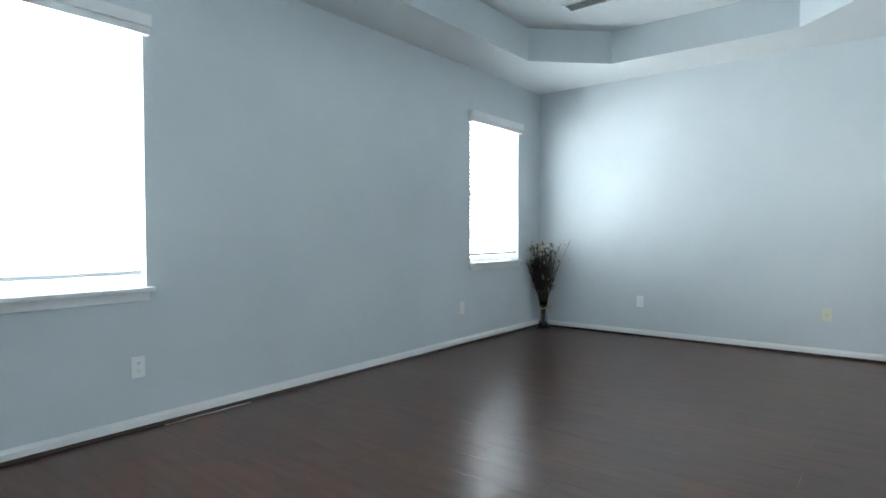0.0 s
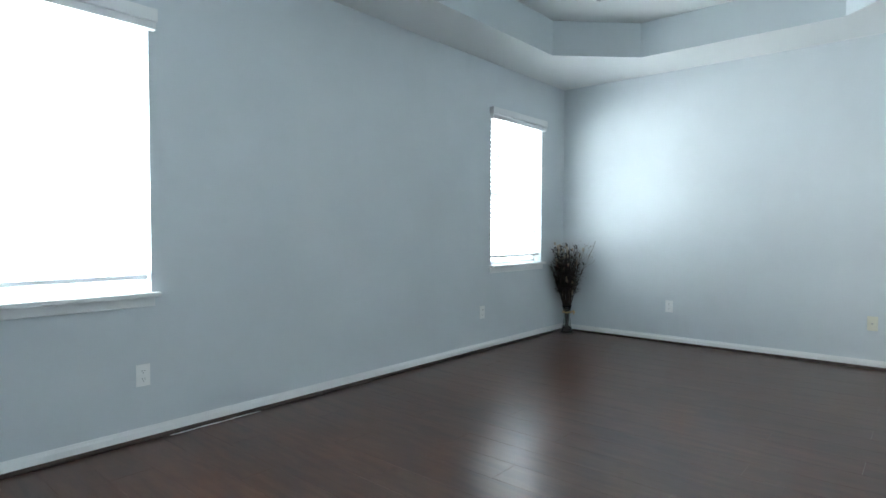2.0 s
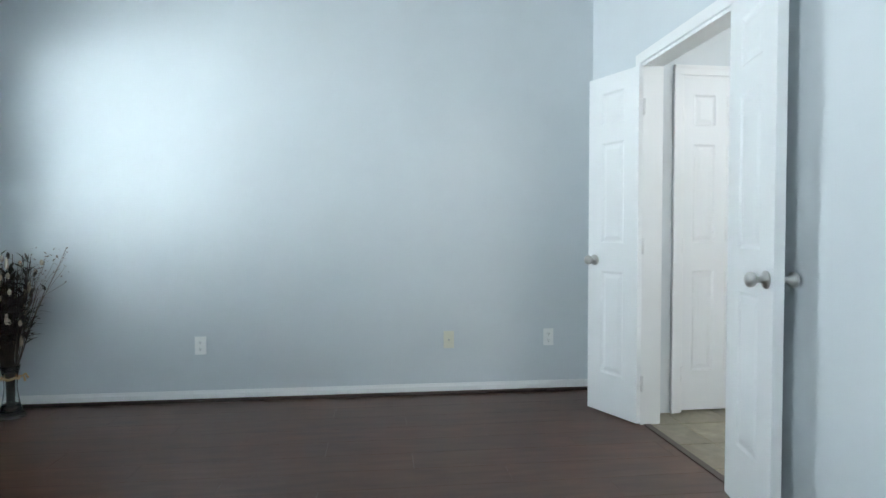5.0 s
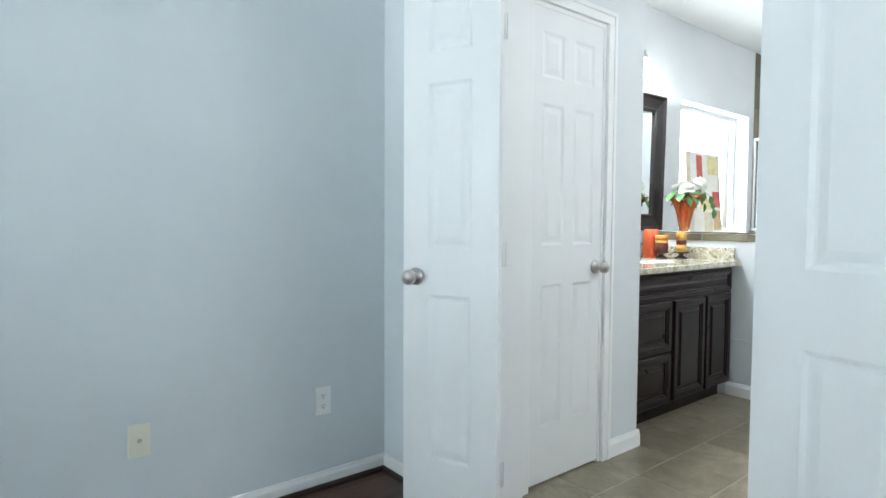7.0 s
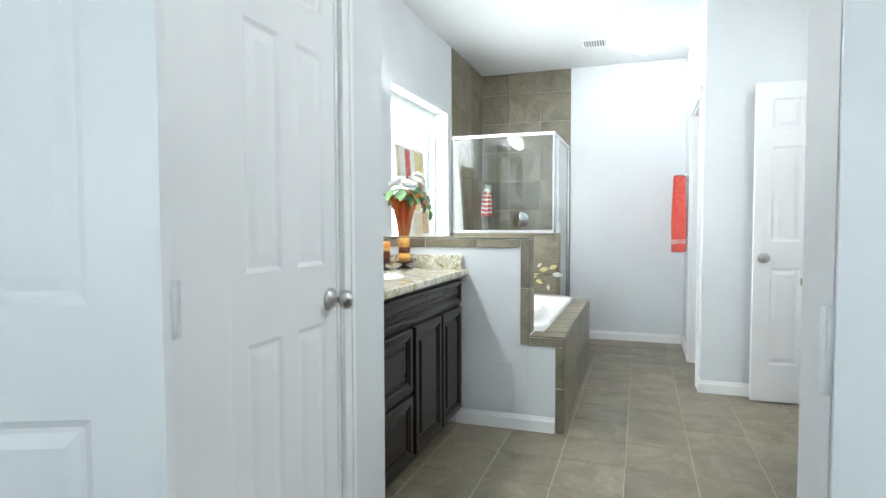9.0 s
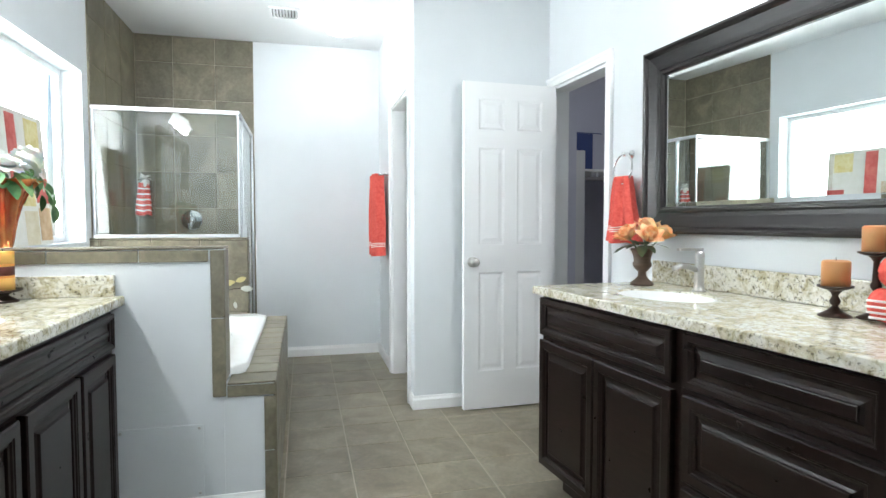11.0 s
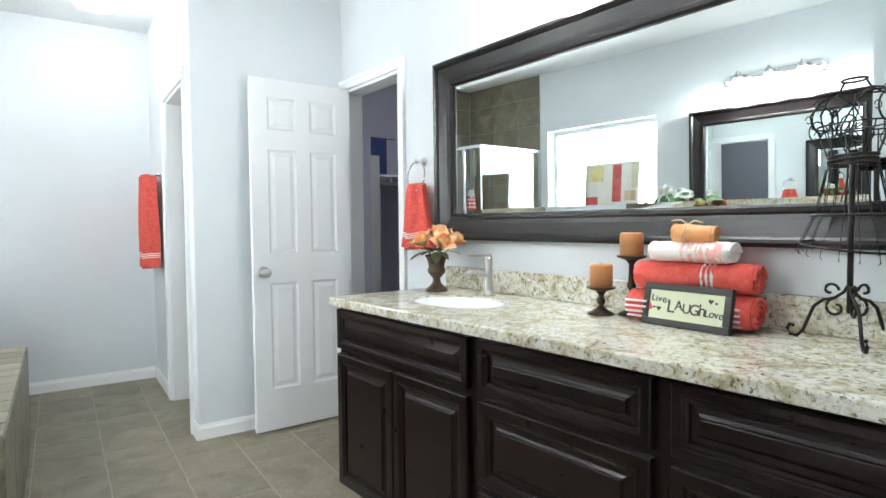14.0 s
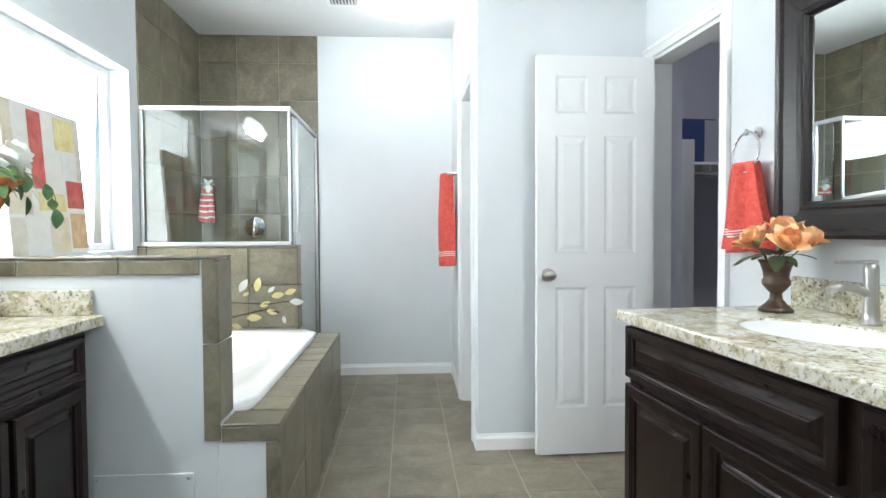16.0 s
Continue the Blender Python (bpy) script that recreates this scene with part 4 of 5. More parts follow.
def vent(m, w, d, label):
    v = thing("ceiling_vent", label, "air vent", m)
    bm = bmesh.new()
    for q in ((-w / 2, w / 2, -d / 2, -d / 2 + 0.02), (-w / 2, w / 2, d / 2 - 0.02, d / 2), (-w / 2, -w / 2 + 0.02, -d / 2 + 0.02, d / 2 - 0.02), (w / 2 - 0.02, w / 2, -d / 2 + 0.02, d / 2 - 0.02)):
        box(bm, q[0], q[1], q[2], q[3], -0.012, -0.0005, 0.002)
    part("frame", bm, WHITE, v)
    bm = bmesh.new()
    box(bm, -w / 2 + 0.02, w / 2 - 0.02, -d / 2 + 0.02, d / 2 - 0.02, -0.002, -0.0006)
    part("backing", bm, DARK, v)
    n = int((d - 0.04) / 0.022)
    for i in range(n):
        bm = bmesh.new()
        box(bm, -w / 2 + 0.02, w / 2 - 0.02, -0.009, 0.009, -0.001, 0.001)
        part("slat", bm, WHITE, v, "", pose(0, -d / 2 + 0.031 + i * 0.022, -0.0085, 32, 0, 0))
    return v


vent(pose(6.03, 5.80, H), 0.22, 0.22, "white louvred exhaust vent in the bathroom ceiling")
vent(pose(-1.02, 5.42, H + 0.31, 0, 0, 0), 0.36, 0.18, "white louvred air vent in the bedroom ceiling")


# ---- outlets and small wall fittings ----
def outlet(m, mat, label, kind="duplex"):
    o = thing("wall_outlet", label, "outlet", m, "wall outlets")
    bm = bmesh.new()
    box(bm, -0.036, 0.036, -0.006, -0.0005, -0.059, 0.059, 0.003)
    part("cover_plate", bm, mat, o)
    if kind == "duplex":
        for z in (-0.022, 0.022):
            bm = bmesh.new()
            box(bm, -0.014, 0.014, -0.0085, -0.0062, z - 0.013, z + 0.013, 0.001)
            part("socket", bm, mat, o)
            bm = bmesh.new()
            for x in (-0.006, 0.006):
                box(bm, x - 0.001, x + 0.001, -0.0092, -0.0086, z - 0.001, z + 0.007)
            box(bm, -0.002, 0.002, -0.0092, -0.0086, z - 0.010, z - 0.006)
            part("slots", bm, DARK, o)
    else:
        bm = bmesh.new()
        lathe(bm, [(0.0, 0), (0.007, 0), (0.007, 0.008), (0.004, 0.010), (0.0, 0.010)], 12)
        part("jack", bm, NICKEL, o, "metal cable jack", pose(0, -0.006, 0, 90, 0, 0))
    return o


OL = "white duplex outlet on the bedroom wall"
outlet(face_east(WX) @ pose(2.298, 0, 0.352), PLASTIC, OL)
outlet(face_east(WX) @ pose(5.316, 0, 0.362), PLASTIC, OL)
outlet(face_south(NY) @ pose(-1.038, 0, 0.368), PLASTIC, OL)
outlet(face_south(NY) @ pose(0.596, 0, 0.372), ALMOND, "almond cable jack plate on the bedroom wall", "jack")
outlet(face_south(NY) @ pose(1.298, 0, 0.376), PLASTIC, OL)
outlet(face_west(EX) @ pose(-4.03, 0, 0.377), PLASTIC, OL)
stop = thing("door_stop", "spring door stop on the baseboard", "door stop", face_west(EX) @ pose(-4.75, -0.014, 0.045, 90, 0, 0))
bm = bmesh.new()
tube(bm, [(0.006 * math.cos(a), 0.006 * math.sin(a), a * 0.0011) for a in [i * 0.6 for i in range(100)]], 0.0013, 4)
part("spring", bm, CHROME, stop)
bm = bmesh.new()
lathe(bm, [(0.0, 0.064), (0.009, 0.064), (0.009, 0.078), (0.0, 0.078)], 10)
part("rubber_tip", bm, PLASTIC, stop, "white rubber tip")
cable = bmesh.new()
tube(cable, [(WX + 0.042 + 0.003 * math.sin(1.3 * k), 2.42 + 0.05 * k, 0.0035) for k in range(12)], 0.0025, 6)
solid("loose_cable", cable, PLASTIC, "thin white cable lying along the baseboard", "cable")


# ---- leaves, flowers ----
def leaf_face(bm, m, length, width, bend=0.2, rows=5):
    """A pointed leaf blade, curved along its length, with a crease."""
    prev = None
    for i in range(rows + 1):
        u = i / rows
        w = width * (math.sin(math.pi * min(1, u * 0.93 + 0.04)) ** 0.8) / 2
        z = -bend * length * u * u
        trio = [bm.verts.new(m @ Vector((length * u, s * w, z + (0.12 * w if s else 0)))) for s in (-1, 0, 1)]
        if prev:
            for k in range(2):
                bm.faces.new((prev[k], prev[k + 1], trio[k + 1], trio[k])).smooth = True
        prev = trio


def petal_mat(name, inner, outer):
    m = material(name, inner, 0.55)
    v = coords(m)
    link(m, ramp(m, noise_tex(m, v, 22, 3), [(0.35, inner), (0.65, outer)]), bsdf(m).inputs["Base Color"])
    bsdf(m).inputs["Subsurface Weight"].default_value = 0.15
    return m


ORANGE_PETAL = petal_mat("orange_petal", (0.90, 0.36, 0.15), (0.97, 0.70, 0.40))
WHITE_PETAL = petal_mat("white_petal", (0.82, 0.83, 0.76), (0.90, 0.90, 0.86))
LEAF_GREEN = petal_mat("dark_leaf", (0.025, 0.06, 0.025), (0.07, 0.11, 0.05))
LEAF_LIGHT = petal_mat("fresh_leaf", (0.04, 0.13, 0.04), (0.14, 0.26, 0.09))


def bloom(bm, m, size, petals, layers, open_deg, rng):
    for layer in range(layers):
        for p in range(petals):
            a = 360 * p / petals + layer * 31 + rng.uniform(-8, 8)
            tilt = open_deg - layer * (open_deg - 8) / max(1, layers) + rng.uniform(-7, 7)
            k = m @ pose(0, 0, 0, 0, 0, a) @ pose(0, 0, 0, 0, -(90 - tilt), 0)
            leaf_face(bm, k, size * (1 - 0.12 * layer), size * 0.78, 0.22 if layer == 0 else -0.22, 5)


def stem_tube(bm, a, b, r=0.0025):
    a, b = Vector(a), Vector(b)
    mid = (a + b) / 2 + Vector((0, 0, 0.02))
    tube(bm, [a, mid, b], r, 5)


def flowers(parent, rng, blooms, petal, leaf, leaves, z0, centre):
    """blooms: (x, y, z, size, petals, layers, open); leaves: (x, y, z, turn, droop, length)."""
    for x, y, z, size, n, layers, op in blooms:
        bm = bmesh.new()
        out = Vector((x, y, 0.9 * (z - z0 + 0.05)))
        q = out.to_track_quat("Z", "Y").to_matrix().to_4x4()
        bloom(bm, Matrix.Translation((x, y, z)) @ q, size, n, layers, op, rng)
        part("flower", bm, petal, parent)
        bm = bmesh.new()
        stem_tube(bm, (centre[0] + x * 0.15, centre[1] + y * 0.15, z0 - 0.05), (x, y, z))
        part("stem", bm, leaf, parent)
    for x, y, z, turn, droop, length in leaves:
        bm = bmesh.new()
        leaf_face(bm, pose(x, y, z, 0, droop, turn), length, length * 0.55, 0.35)
        part("leaf", bm, leaf, parent)


rng = random.Random(5)
# urn of orange tulips on the long vanity
URN_BROWN = espresso("urn_brown", (0.05, 0.028, 0.016), (0.10, 0.06, 0.035), 0.45)
urn = thing("flower_urn", "brown urn of orange silk flowers on the granite vanity top", "flower arrangement", MV @ pose(3.868, 4.345, 0.9005))
bm = bmesh.new()
lathe(bm, [(0.0, 0), (0.050, 0), (0.050, 0.008), (0.042, 0.016), (0.030, 0.026), (0.019, 0.040), (0.017, 0.058), (0.030, 0.072), (0.040, 0.085), (0.041, 0.098), (0.036, 0.108), (0.038, 0.125), (0.046, 0.150), (0.052, 0.158), (0.052, 0.164), (0.044, 0.162), (0.036, 0.13), (0.0, 0.125)], 28)
part("urn", bm, URN_BROWN, urn)
flowers(urn, rng, [(-0.072, 0.02, 0.200, 0.078, 6, 3, 38), (0.0, 0.06, 0.205, 0.076, 6, 3, 36), (-0.012, -0.01, 0.232, 0.080, 6, 3, 34), (0.074, 0.015, 0.200, 0.078, 6, 3, 42), (0.038, -0.05, 0.212, 0.078, 6, 3, 36), (-0.045, -0.055, 0.208, 0.076, 6, 3, 38)], ORANGE_PETAL, LEAF_GREEN,
        [(0.03 * math.cos(a), 0.03 * math.sin(a), 0.178, math.degrees(a), rng.uniform(-38, 14), rng.uniform(0.06, 0.10)) for a in [i * 0.63 for i in range(10)]], 0.15, (0, 0))

# orange glass vase with white flowers on the half wall
AMBER = material("amber_glass", (0.80, 0.22, 0.05), 0.12)
link(AMBER, ramp(AMBER, noise_tex(AMBER, coords(AMBER, (1, 1, 0.35)), 15, 3, 0.5, 1.5), [(0.35, (0.72, 0.10, 0.03)), (0.62, (0.90, 0.42, 0.14))]), bsdf(AMBER).inputs["Base Color"])
bsdf(AMBER).inputs["Transmission Weight"].default_value = 0.55
vase = thing("flower_vase", "fluted orange glass vase of white flowers on the half wall", "flower arrangement", pose(PX + 0.06, 6.775, PTOP + 0.0005))
bm = bmesh.new()
outer = [(0.0, 0), (0.050, 0), (0.056, 0.010), (0.060, 0.05), (0.066, 0.11), (0.076, 0.17), (0.094, 0.225), (0.122, 0.268), (0.130, 0.275)]
lathe(bm, outer + [(0.126, 0.277), (0.116, 0.268), (0.088, 0.222), (0.070, 0.17), (0.060, 0.11), (0.052, 0.04), (0.0, 0.02)], 40, (0, 0, 0), 1, 1, 0.055, 7)
bmesh.ops.scale(bm, vec=(0.60, 0.60, 0.92), verts=bm.verts[:])
part("vase", bm, AMBER, vase)
flowers(vase, rng, [(-0.035, -0.035, 0.300, 0.058, 10, 6, 84), (0.085, -0.045, 0.315, 0.064, 10, 6, 84), (0.03, 0.03, 0.33, 0.050, 9, 5, 80), (0.14, -0.035, 0.345, 0.062, 10, 6, 84), (0.02, -0.065, 0.295, 0.035, 7, 4, 70), (-0.02, 0.05, 0.31, 0.05, 9, 5, 80)], WHITE_PETAL, LEAF_LIGHT,
        [(0.055 * math.cos(a), 0.055 * math.sin(a), 0.262 + 0.025 * math.sin(3 * a), math.degrees(a), rng.uniform(-14, 36), rng.uniform(0.07, 0.11)) for a in [i * 0.40 for i in range(16)]] + [(0.09, -0.07, 0.25, -30, 60, 0.06), (0.11, -0.09, 0.20, -25, 75, 0.06), (0.10, -0.10, 0.23, -60, 40, 0.06), (-0.12, -0.05, 0.27, 190, 20, 0.10), (-0.10, 0.02, 0.28, 170, 25, 0.10)], 0.24, (0, 0))

# ivy trailing over the tub
bm = bmesh.new()
tube(bm, [(0.03, -0.01, 0.25), (0.13, -0.03, 0.30), (0.23, -0.035, 0.285), (0.31, -0.035, 0.255), (0.345, -0.035, 0.20), (0.35, -0.035, 0.15)], 0.0022, 5)
part("ivy_stem", bm, LEAF_LIGHT, vase)
for x, z, turn, droop, size in ((0.10, 0.315, 200, 50, 0.075), (0.145, 0.295, 250, 55, 0.085), (0.20, 0.285, 300, 60, 0.07), (0.30, 0.26, 255, 75, 0.06), (0.335, 0.238, 300, 70, 0.065), (0.33, 0.205, 230, 60, 0.045), (0.355, 0.168, 260, 80, 0.075)):
    bm = bmesh.new()
    leaf_face(bm, pose(x, -0.038, z, 0, droop, turn), size, size * 0.85, 0.2)
    part("leaf", bm, LEAF_LIGHT, vase)


# ---- candles ----
def wax(name, a, b):
    m = material(name, a, 0.45)
    link(m, ramp(m, noise_tex(m, coords(m), 9, 3), [(0.3, a), (0.7, b)]), bsdf(m).inputs["Base Color"])
    bsdf(m).inputs["Subsurface Weight"].default_value = 0.2
    return m


WAX_BROWN = wax("caramel_wax", (0.46, 0.20, 0.07), (0.56, 0.28, 0.11))
WAX_ORANGE = wax("orange_wax", (0.78, 0.30, 0.06), (0.86, 0.42, 0.12))
WAX_RED = wax("red_wax", (0.66, 0.09, 0.03), (0.74, 0.14, 0.05))
WAX_GOLD = wax("gold_wax", (0.70, 0.38, 0.09), (0.80, 0.48, 0.14))
WAX_DARK = wax("dark_wax", (0.10, 0.02, 0.015), (0.14, 0.03, 0.02))


def candle_body(parent, r, h, mat, z=0.0, rim=0.004):
    bm = bmesh.new()
    lathe(bm, [(0.0, z), (r, z), (r, z + h - rim), (r - rim, z + h), (r * 0.8, z + h - 0.002), (0.0, z + h - 0.004)], 28)
    part("wax", bm, mat, parent)


def wick(parent, z):
    bm = bmesh.new()
    tube(bm, [(0, 0, z - 0.004), (0.001, 0, z + 0.008)], 0.001, 5)
    part("wick", bm, DARK, parent)


def candle(m, r, bands, label, group):
    c = thing("pillar_candle", label, "candle", m, group)
    z = 0.0
    for h, mat in bands:
        candle_body(c, r, h, mat, z, 0.002 if len(bands) > 1 else 0.005)
        z += h
    wick(c, z)
    return c


def candle_stand(m, h, label, group, r=0.047):
    s = thing("candle_holder", label, "candle holder", m, group)
    bm = bmesh.new()
    lathe(bm, [(0.0, 0), (0.044, 0), (0.044, 0.004), (0.030, 0.012), (0.014, 0.022), (0.009, 0.030)], 24)
    part("foot", bm, BRONZE, s)
    bm = bmesh.new()
    mid = h * 0.5
    lathe(bm, [(0.009, 0.030), (0.007, mid - 0.016), (0.013, mid - 0.008), (0.015, mid), (0.010, mid + 0.010), (0.008, h - 0.030), (0.014, h - 0.020), (0.024, h - 0.012)], 18)
    part("stem", bm, BRONZE, s)
    bm = bmesh.new()
    lathe(bm, [(0.0, h - 0.012), (0.030, h - 0.012), (r, h - 0.005), (r, h), (r - 0.003, h - 0.003), (0.0, h - 0.005)], 24)
    part("dish", bm, BRONZE, s)
    return s


for (x, y, h) in ((2.975, 4.30, 0.092), (2.905, 4.235, 0.195)):
    candle_stand(MV @ pose(x, y, 0.9005), h, "dark bronze candle holder, short" if h < 0.1 else "dark bronze candle holder, tall", "candle holders")
    candle(MV @ pose(x, y, 0.9005 + h - 0.0045), 0.037, [(0.079, WAX_BROWN)], "caramel brown pillar candle on a bronze holder", "brown candles")
for (x, y, h) in ((3.845, 6.795, 0.045), (3.945, 6.705, 0.045)):
    candle_stand(pose(x, y, 0.9005), h, "low dark metal candle stand on the short vanity", "low candle stands", 0.055)
candle(pose(3.845, 6.795, 0.9005 + 0.0405), 0.043, [(0.065, WAX_DARK), (0.018, WAX_GOLD), (0.035, WAX_ORANGE)], "orange and brown layered pillar candle", "layered candles")
candle(pose(3.945, 6.705, 0.9005 + 0.0405), 0.033, [(0.045, WAX_GOLD), (0.008, WAX_ORANGE), (0.032, WAX_DARK), (0.008, WAX_ORANGE), (0.045, WAX_GOLD)], "gold and brown striped pillar candle", "layered candles")
candle(pose(3.875, 6.895, 0.9005), 0.05, [(0.20, WAX_RED)], "tall red pillar candle on the short vanity", "layered candles")


# ---- towels ----
def terry(name, a, b):
    m = material(name, a, 0.95, 0, 0.1)
    link(m, ramp(m, noise_tex(m, coords(m), 60, 3), [(0.3, a), (0.7, b)]), bsdf(m).inputs["Base Color"])
    bump(m, noise_tex(m, coords(m), 420, 2), 0.7, 0.003)
    return m


CORAL = terry("coral_terry", (0.66, 0.085, 0.07), (0.78, 0.15, 0.12))
PINK = terry("pink_terry", (0.84, 0.42, 0.36), (0.88, 0.52, 0.46))
CREAM = terry("cream_terry", (0.86, 0.82, 0.76), (0.90, 0.87, 0.82))
STRIPE = terry("white_stripe", (0.84, 0.80, 0.78), (0.90, 0.87, 0.85))
TWINE = petal_mat("raffia", (0.62, 0.42, 0.2), (0.72, 0.52, 0.28))
SOAP = wax("orange_soap", (0.66, 0.26, 0.08), (0.80, 0.40, 0.16))


def rolled(parent, name, length, ry, rz, mat, m, rng, x0=0.0, grow=0.0, seg=26):
    """A soft roll along local x with a spiral end."""
    bm = bmesh.new()
    rows = []
    n = 22
    for i in range(seg + 1):
        u = i / seg
        x = x0 + length * u
        end = 1 - 0.10 * max(0, abs(2 * u - 1) - 0.85) / 0.15 if grow == 0 else 1 + grow
        ring = []
        for k in range(n):
            a = 2 * math.pi * k / n
            w = 1 + 0.035 * math.sin(3 * a + 9 * u) + 0.02 * math.sin(7 * a - 13 * u)
            ring.append(bm.verts.new((x, ry * end * w * math.cos(a), rz * end * w * math.sin(a))))
        rows.append(ring)
    for a, b in zip(rows, rows[1:]):
        for k in range(n):
            bm.faces.new((a[k], a[(k + 1) % n], b[(k + 1) % n], b[k])).smooth = True
    if grow == 0:
        bm.faces.new(rows[0][::-1])
        bm.faces.new(rows[-1])
        for x, s in ((x0 + length, 1), (x0, -1)):
            turns = [(x + s * 0.002, ry * (0.88 - 0.80 * t / 60) * math.cos(t * 0.30), rz * (0.88 - 0.80 * t / 60) * math.sin(t * 0.30)) for t in range(60)]
            tube(bm, turns, 0.0062, 6)
    return part(name, bm, mat, parent, "", m)


AX = 187.5
low = thing("rolled_towel", "thick coral towel roll with white stripes under the stack", "towel", MV @ pose(2.865, 4.265, 0.9005 + 0.049, 0, 0, AX), "towel stack")
rolled(low, "roll", 0.355, 0.070, 0.049, CORAL, None, rng)
for xa, xb in ((0.002, 0.070), (0.262, 0.335)):
    for zz in (-0.032, -0.016, 0.0, 0.016):
        bm = bmesh.new()
        yy = -0.0725 * math.sqrt(1 - (zz / 0.0505) ** 2)
        tube(bm, [(xa + (xb - xa) * k / 4, yy * (1 + 0.012 * math.sin(3 * k)), zz) for k in range(5)], 0.0036, 6)
        part("stripe", bm, STRIPE, low)
mid = thing("rolled_towel", "coral towel roll with white stripes amid the stack", "towel", MV @ pose(2.850, 4.255, 0.9005 + 0.095 + 0.045, 0, 0, AX + 2), "towel stack")
rolled(mid, "roll", 0.335, 0.062, 0.045, CORAL, None, rng)
for x in (0.200, 0.214, 0.228):
    rolled(mid, "stripe", 0.008, 0.0625, 0.0455, STRIPE, None, rng, x, 0.012, 2)
top = thing("rolled_towel", "cream and pink striped towel roll on top of the stack", "towel", MV @ pose(2.805, 4.252, 0.9005 + 0.183 + 0.031, 0, 0, AX - 2), "towel stack")
rolled(top, "roll", 0.232, 0.046, 0.031, CREAM, None, rng)
for x, w in ((0.100, 0.008), (0.120, 0.014), (0.144, 0.022), (0.175, 0.042)):
    rolled(top, "stripe", w, 0.0465, 0.0315, PINK, None, rng, x, 0.012, 3)
soap = thing("soap_bundle", "orange soap bundle tied with raffia on the towels", "soap", MV @ pose(2.738, 4.25, 0.9005 + 0.244 + 0.026, 0, 4, AX + 4), "")
rolled(soap, "bar", 0.110, 0.031, 0.0275, SOAP, None, rng, 0, 0, 14)
bm = bmesh.new()
for a in (0.030, 0.039):
    tube(bm, [(a + 0.004 * math.sin(3 * k), 0.033 * math.cos(k), 0.0295 * math.sin(k)) for k in [i * 0.42 for i in range(15)]], 0.002, 5, True)
for s_ in (-1, 1):
    tube(bm, [(0.035, 0.0, 0.029), (0.035 + s_ * 0.02, -0.01, 0.040), (0.035 + s_ * 0.045, -0.015, 0.036)], 0.002, 5)
part("raffia_tie", bm, TWINE, soap)


def hung_cloth(parent, name, top_w, bottom_w, drop, mat, m, folds=3, amp=0.010, thick=0.012, rows=14, cols=28, z0=0.0, z1=1.0, lift=0.0):
    """Cloth that hangs down from z = 0, in the plane y = 0, gathered at the top; z0 and z1 cut a band out of it."""
    bm = bmesh.new()
    layers = []
    for side in (-1, 1):
        grid = []
        for i in range(rows + 1):
            v = z0 + (z1 - z0) * i / rows
            w = top_w + (bottom_w - top_w) * v ** 0.8
            row = []
            for k in range(cols + 1):
                u = k / cols - 0.5
                y = amp * (0.6 + 0.8 * v) * math.sin(2 * math.pi * folds * (u + 0.5) + 0.8) + 0.3 * amp * math.sin(5 * u + 6 * v)
                row.append(bm.verts.new((w * u, y + side * (thick / 2 + lift), -drop * v + 0.006 * math.sin(9 * u) * v)))
            grid.append(row)
        for i in range(rows):
            for k in range(cols):
                bm.faces.new((grid[i][k], grid[i][k + 1], grid[i + 1][k + 1], grid[i + 1][k])).smooth = True
        layers.append(grid)
    a, b = layers
    for i in range(rows):
        for k in (0, cols):
            bm.faces.new((a[i][k], a[i + 1][k], b[i + 1][k], b[i][k]))
    for i in (0, rows):
        for k in range(cols):
            bm.faces.new((a[i][k], a[i][k + 1], b[i][k + 1], b[i][k]))
    return part(name, bm, mat, parent, "", m)


# towel ring beside the long mirror
RING = SK @ pose(4.168, BS, 1.465, 0, 0, 180)
ring = thing("towel_ring", "chrome towel ring beside the long mirror", "towel ring", RING)
bm = bmesh.new()
lathe(bm, [(0.0, 0), (0.024, 0), (0.024, 0.006), (0.012, 0.012), (0.010, 0.045), (0.014, 0.050), (0.0, 0.052)], 18)
part("wall_mount", bm, CHROME, ring, "", pose(0, -0.0005, 0.06, 90, 0, 0))
bm = bmesh.new()
tube(bm, [(0.075 * math.sin(a), -0.046 - 0.006 * (1 - math.cos(a)), -0.015 + 0.075 * math.cos(a)) for a in [i * math.pi / 18 for i in range(36)]], 0.005, 8, True)
part("ring", bm, CHROME, ring)
tw = thing("hand_towel", "coral hand towel with white stripes hung through the ring", "towel", RING @ pose(0, -0.055, -0.052))
hung_cloth(tw, "cloth", 0.11, 0.27, 0.335, CORAL, None, 2, 0.012, 0.030)
for k in (0.755, 0.785, 0.815):
    hung_cloth(tw, "stripe", 0.11, 0.271, 0.335, STRIPE, None, 2, 0.012, 0.030, 1, 28, k, k + 0.014, 0.001)

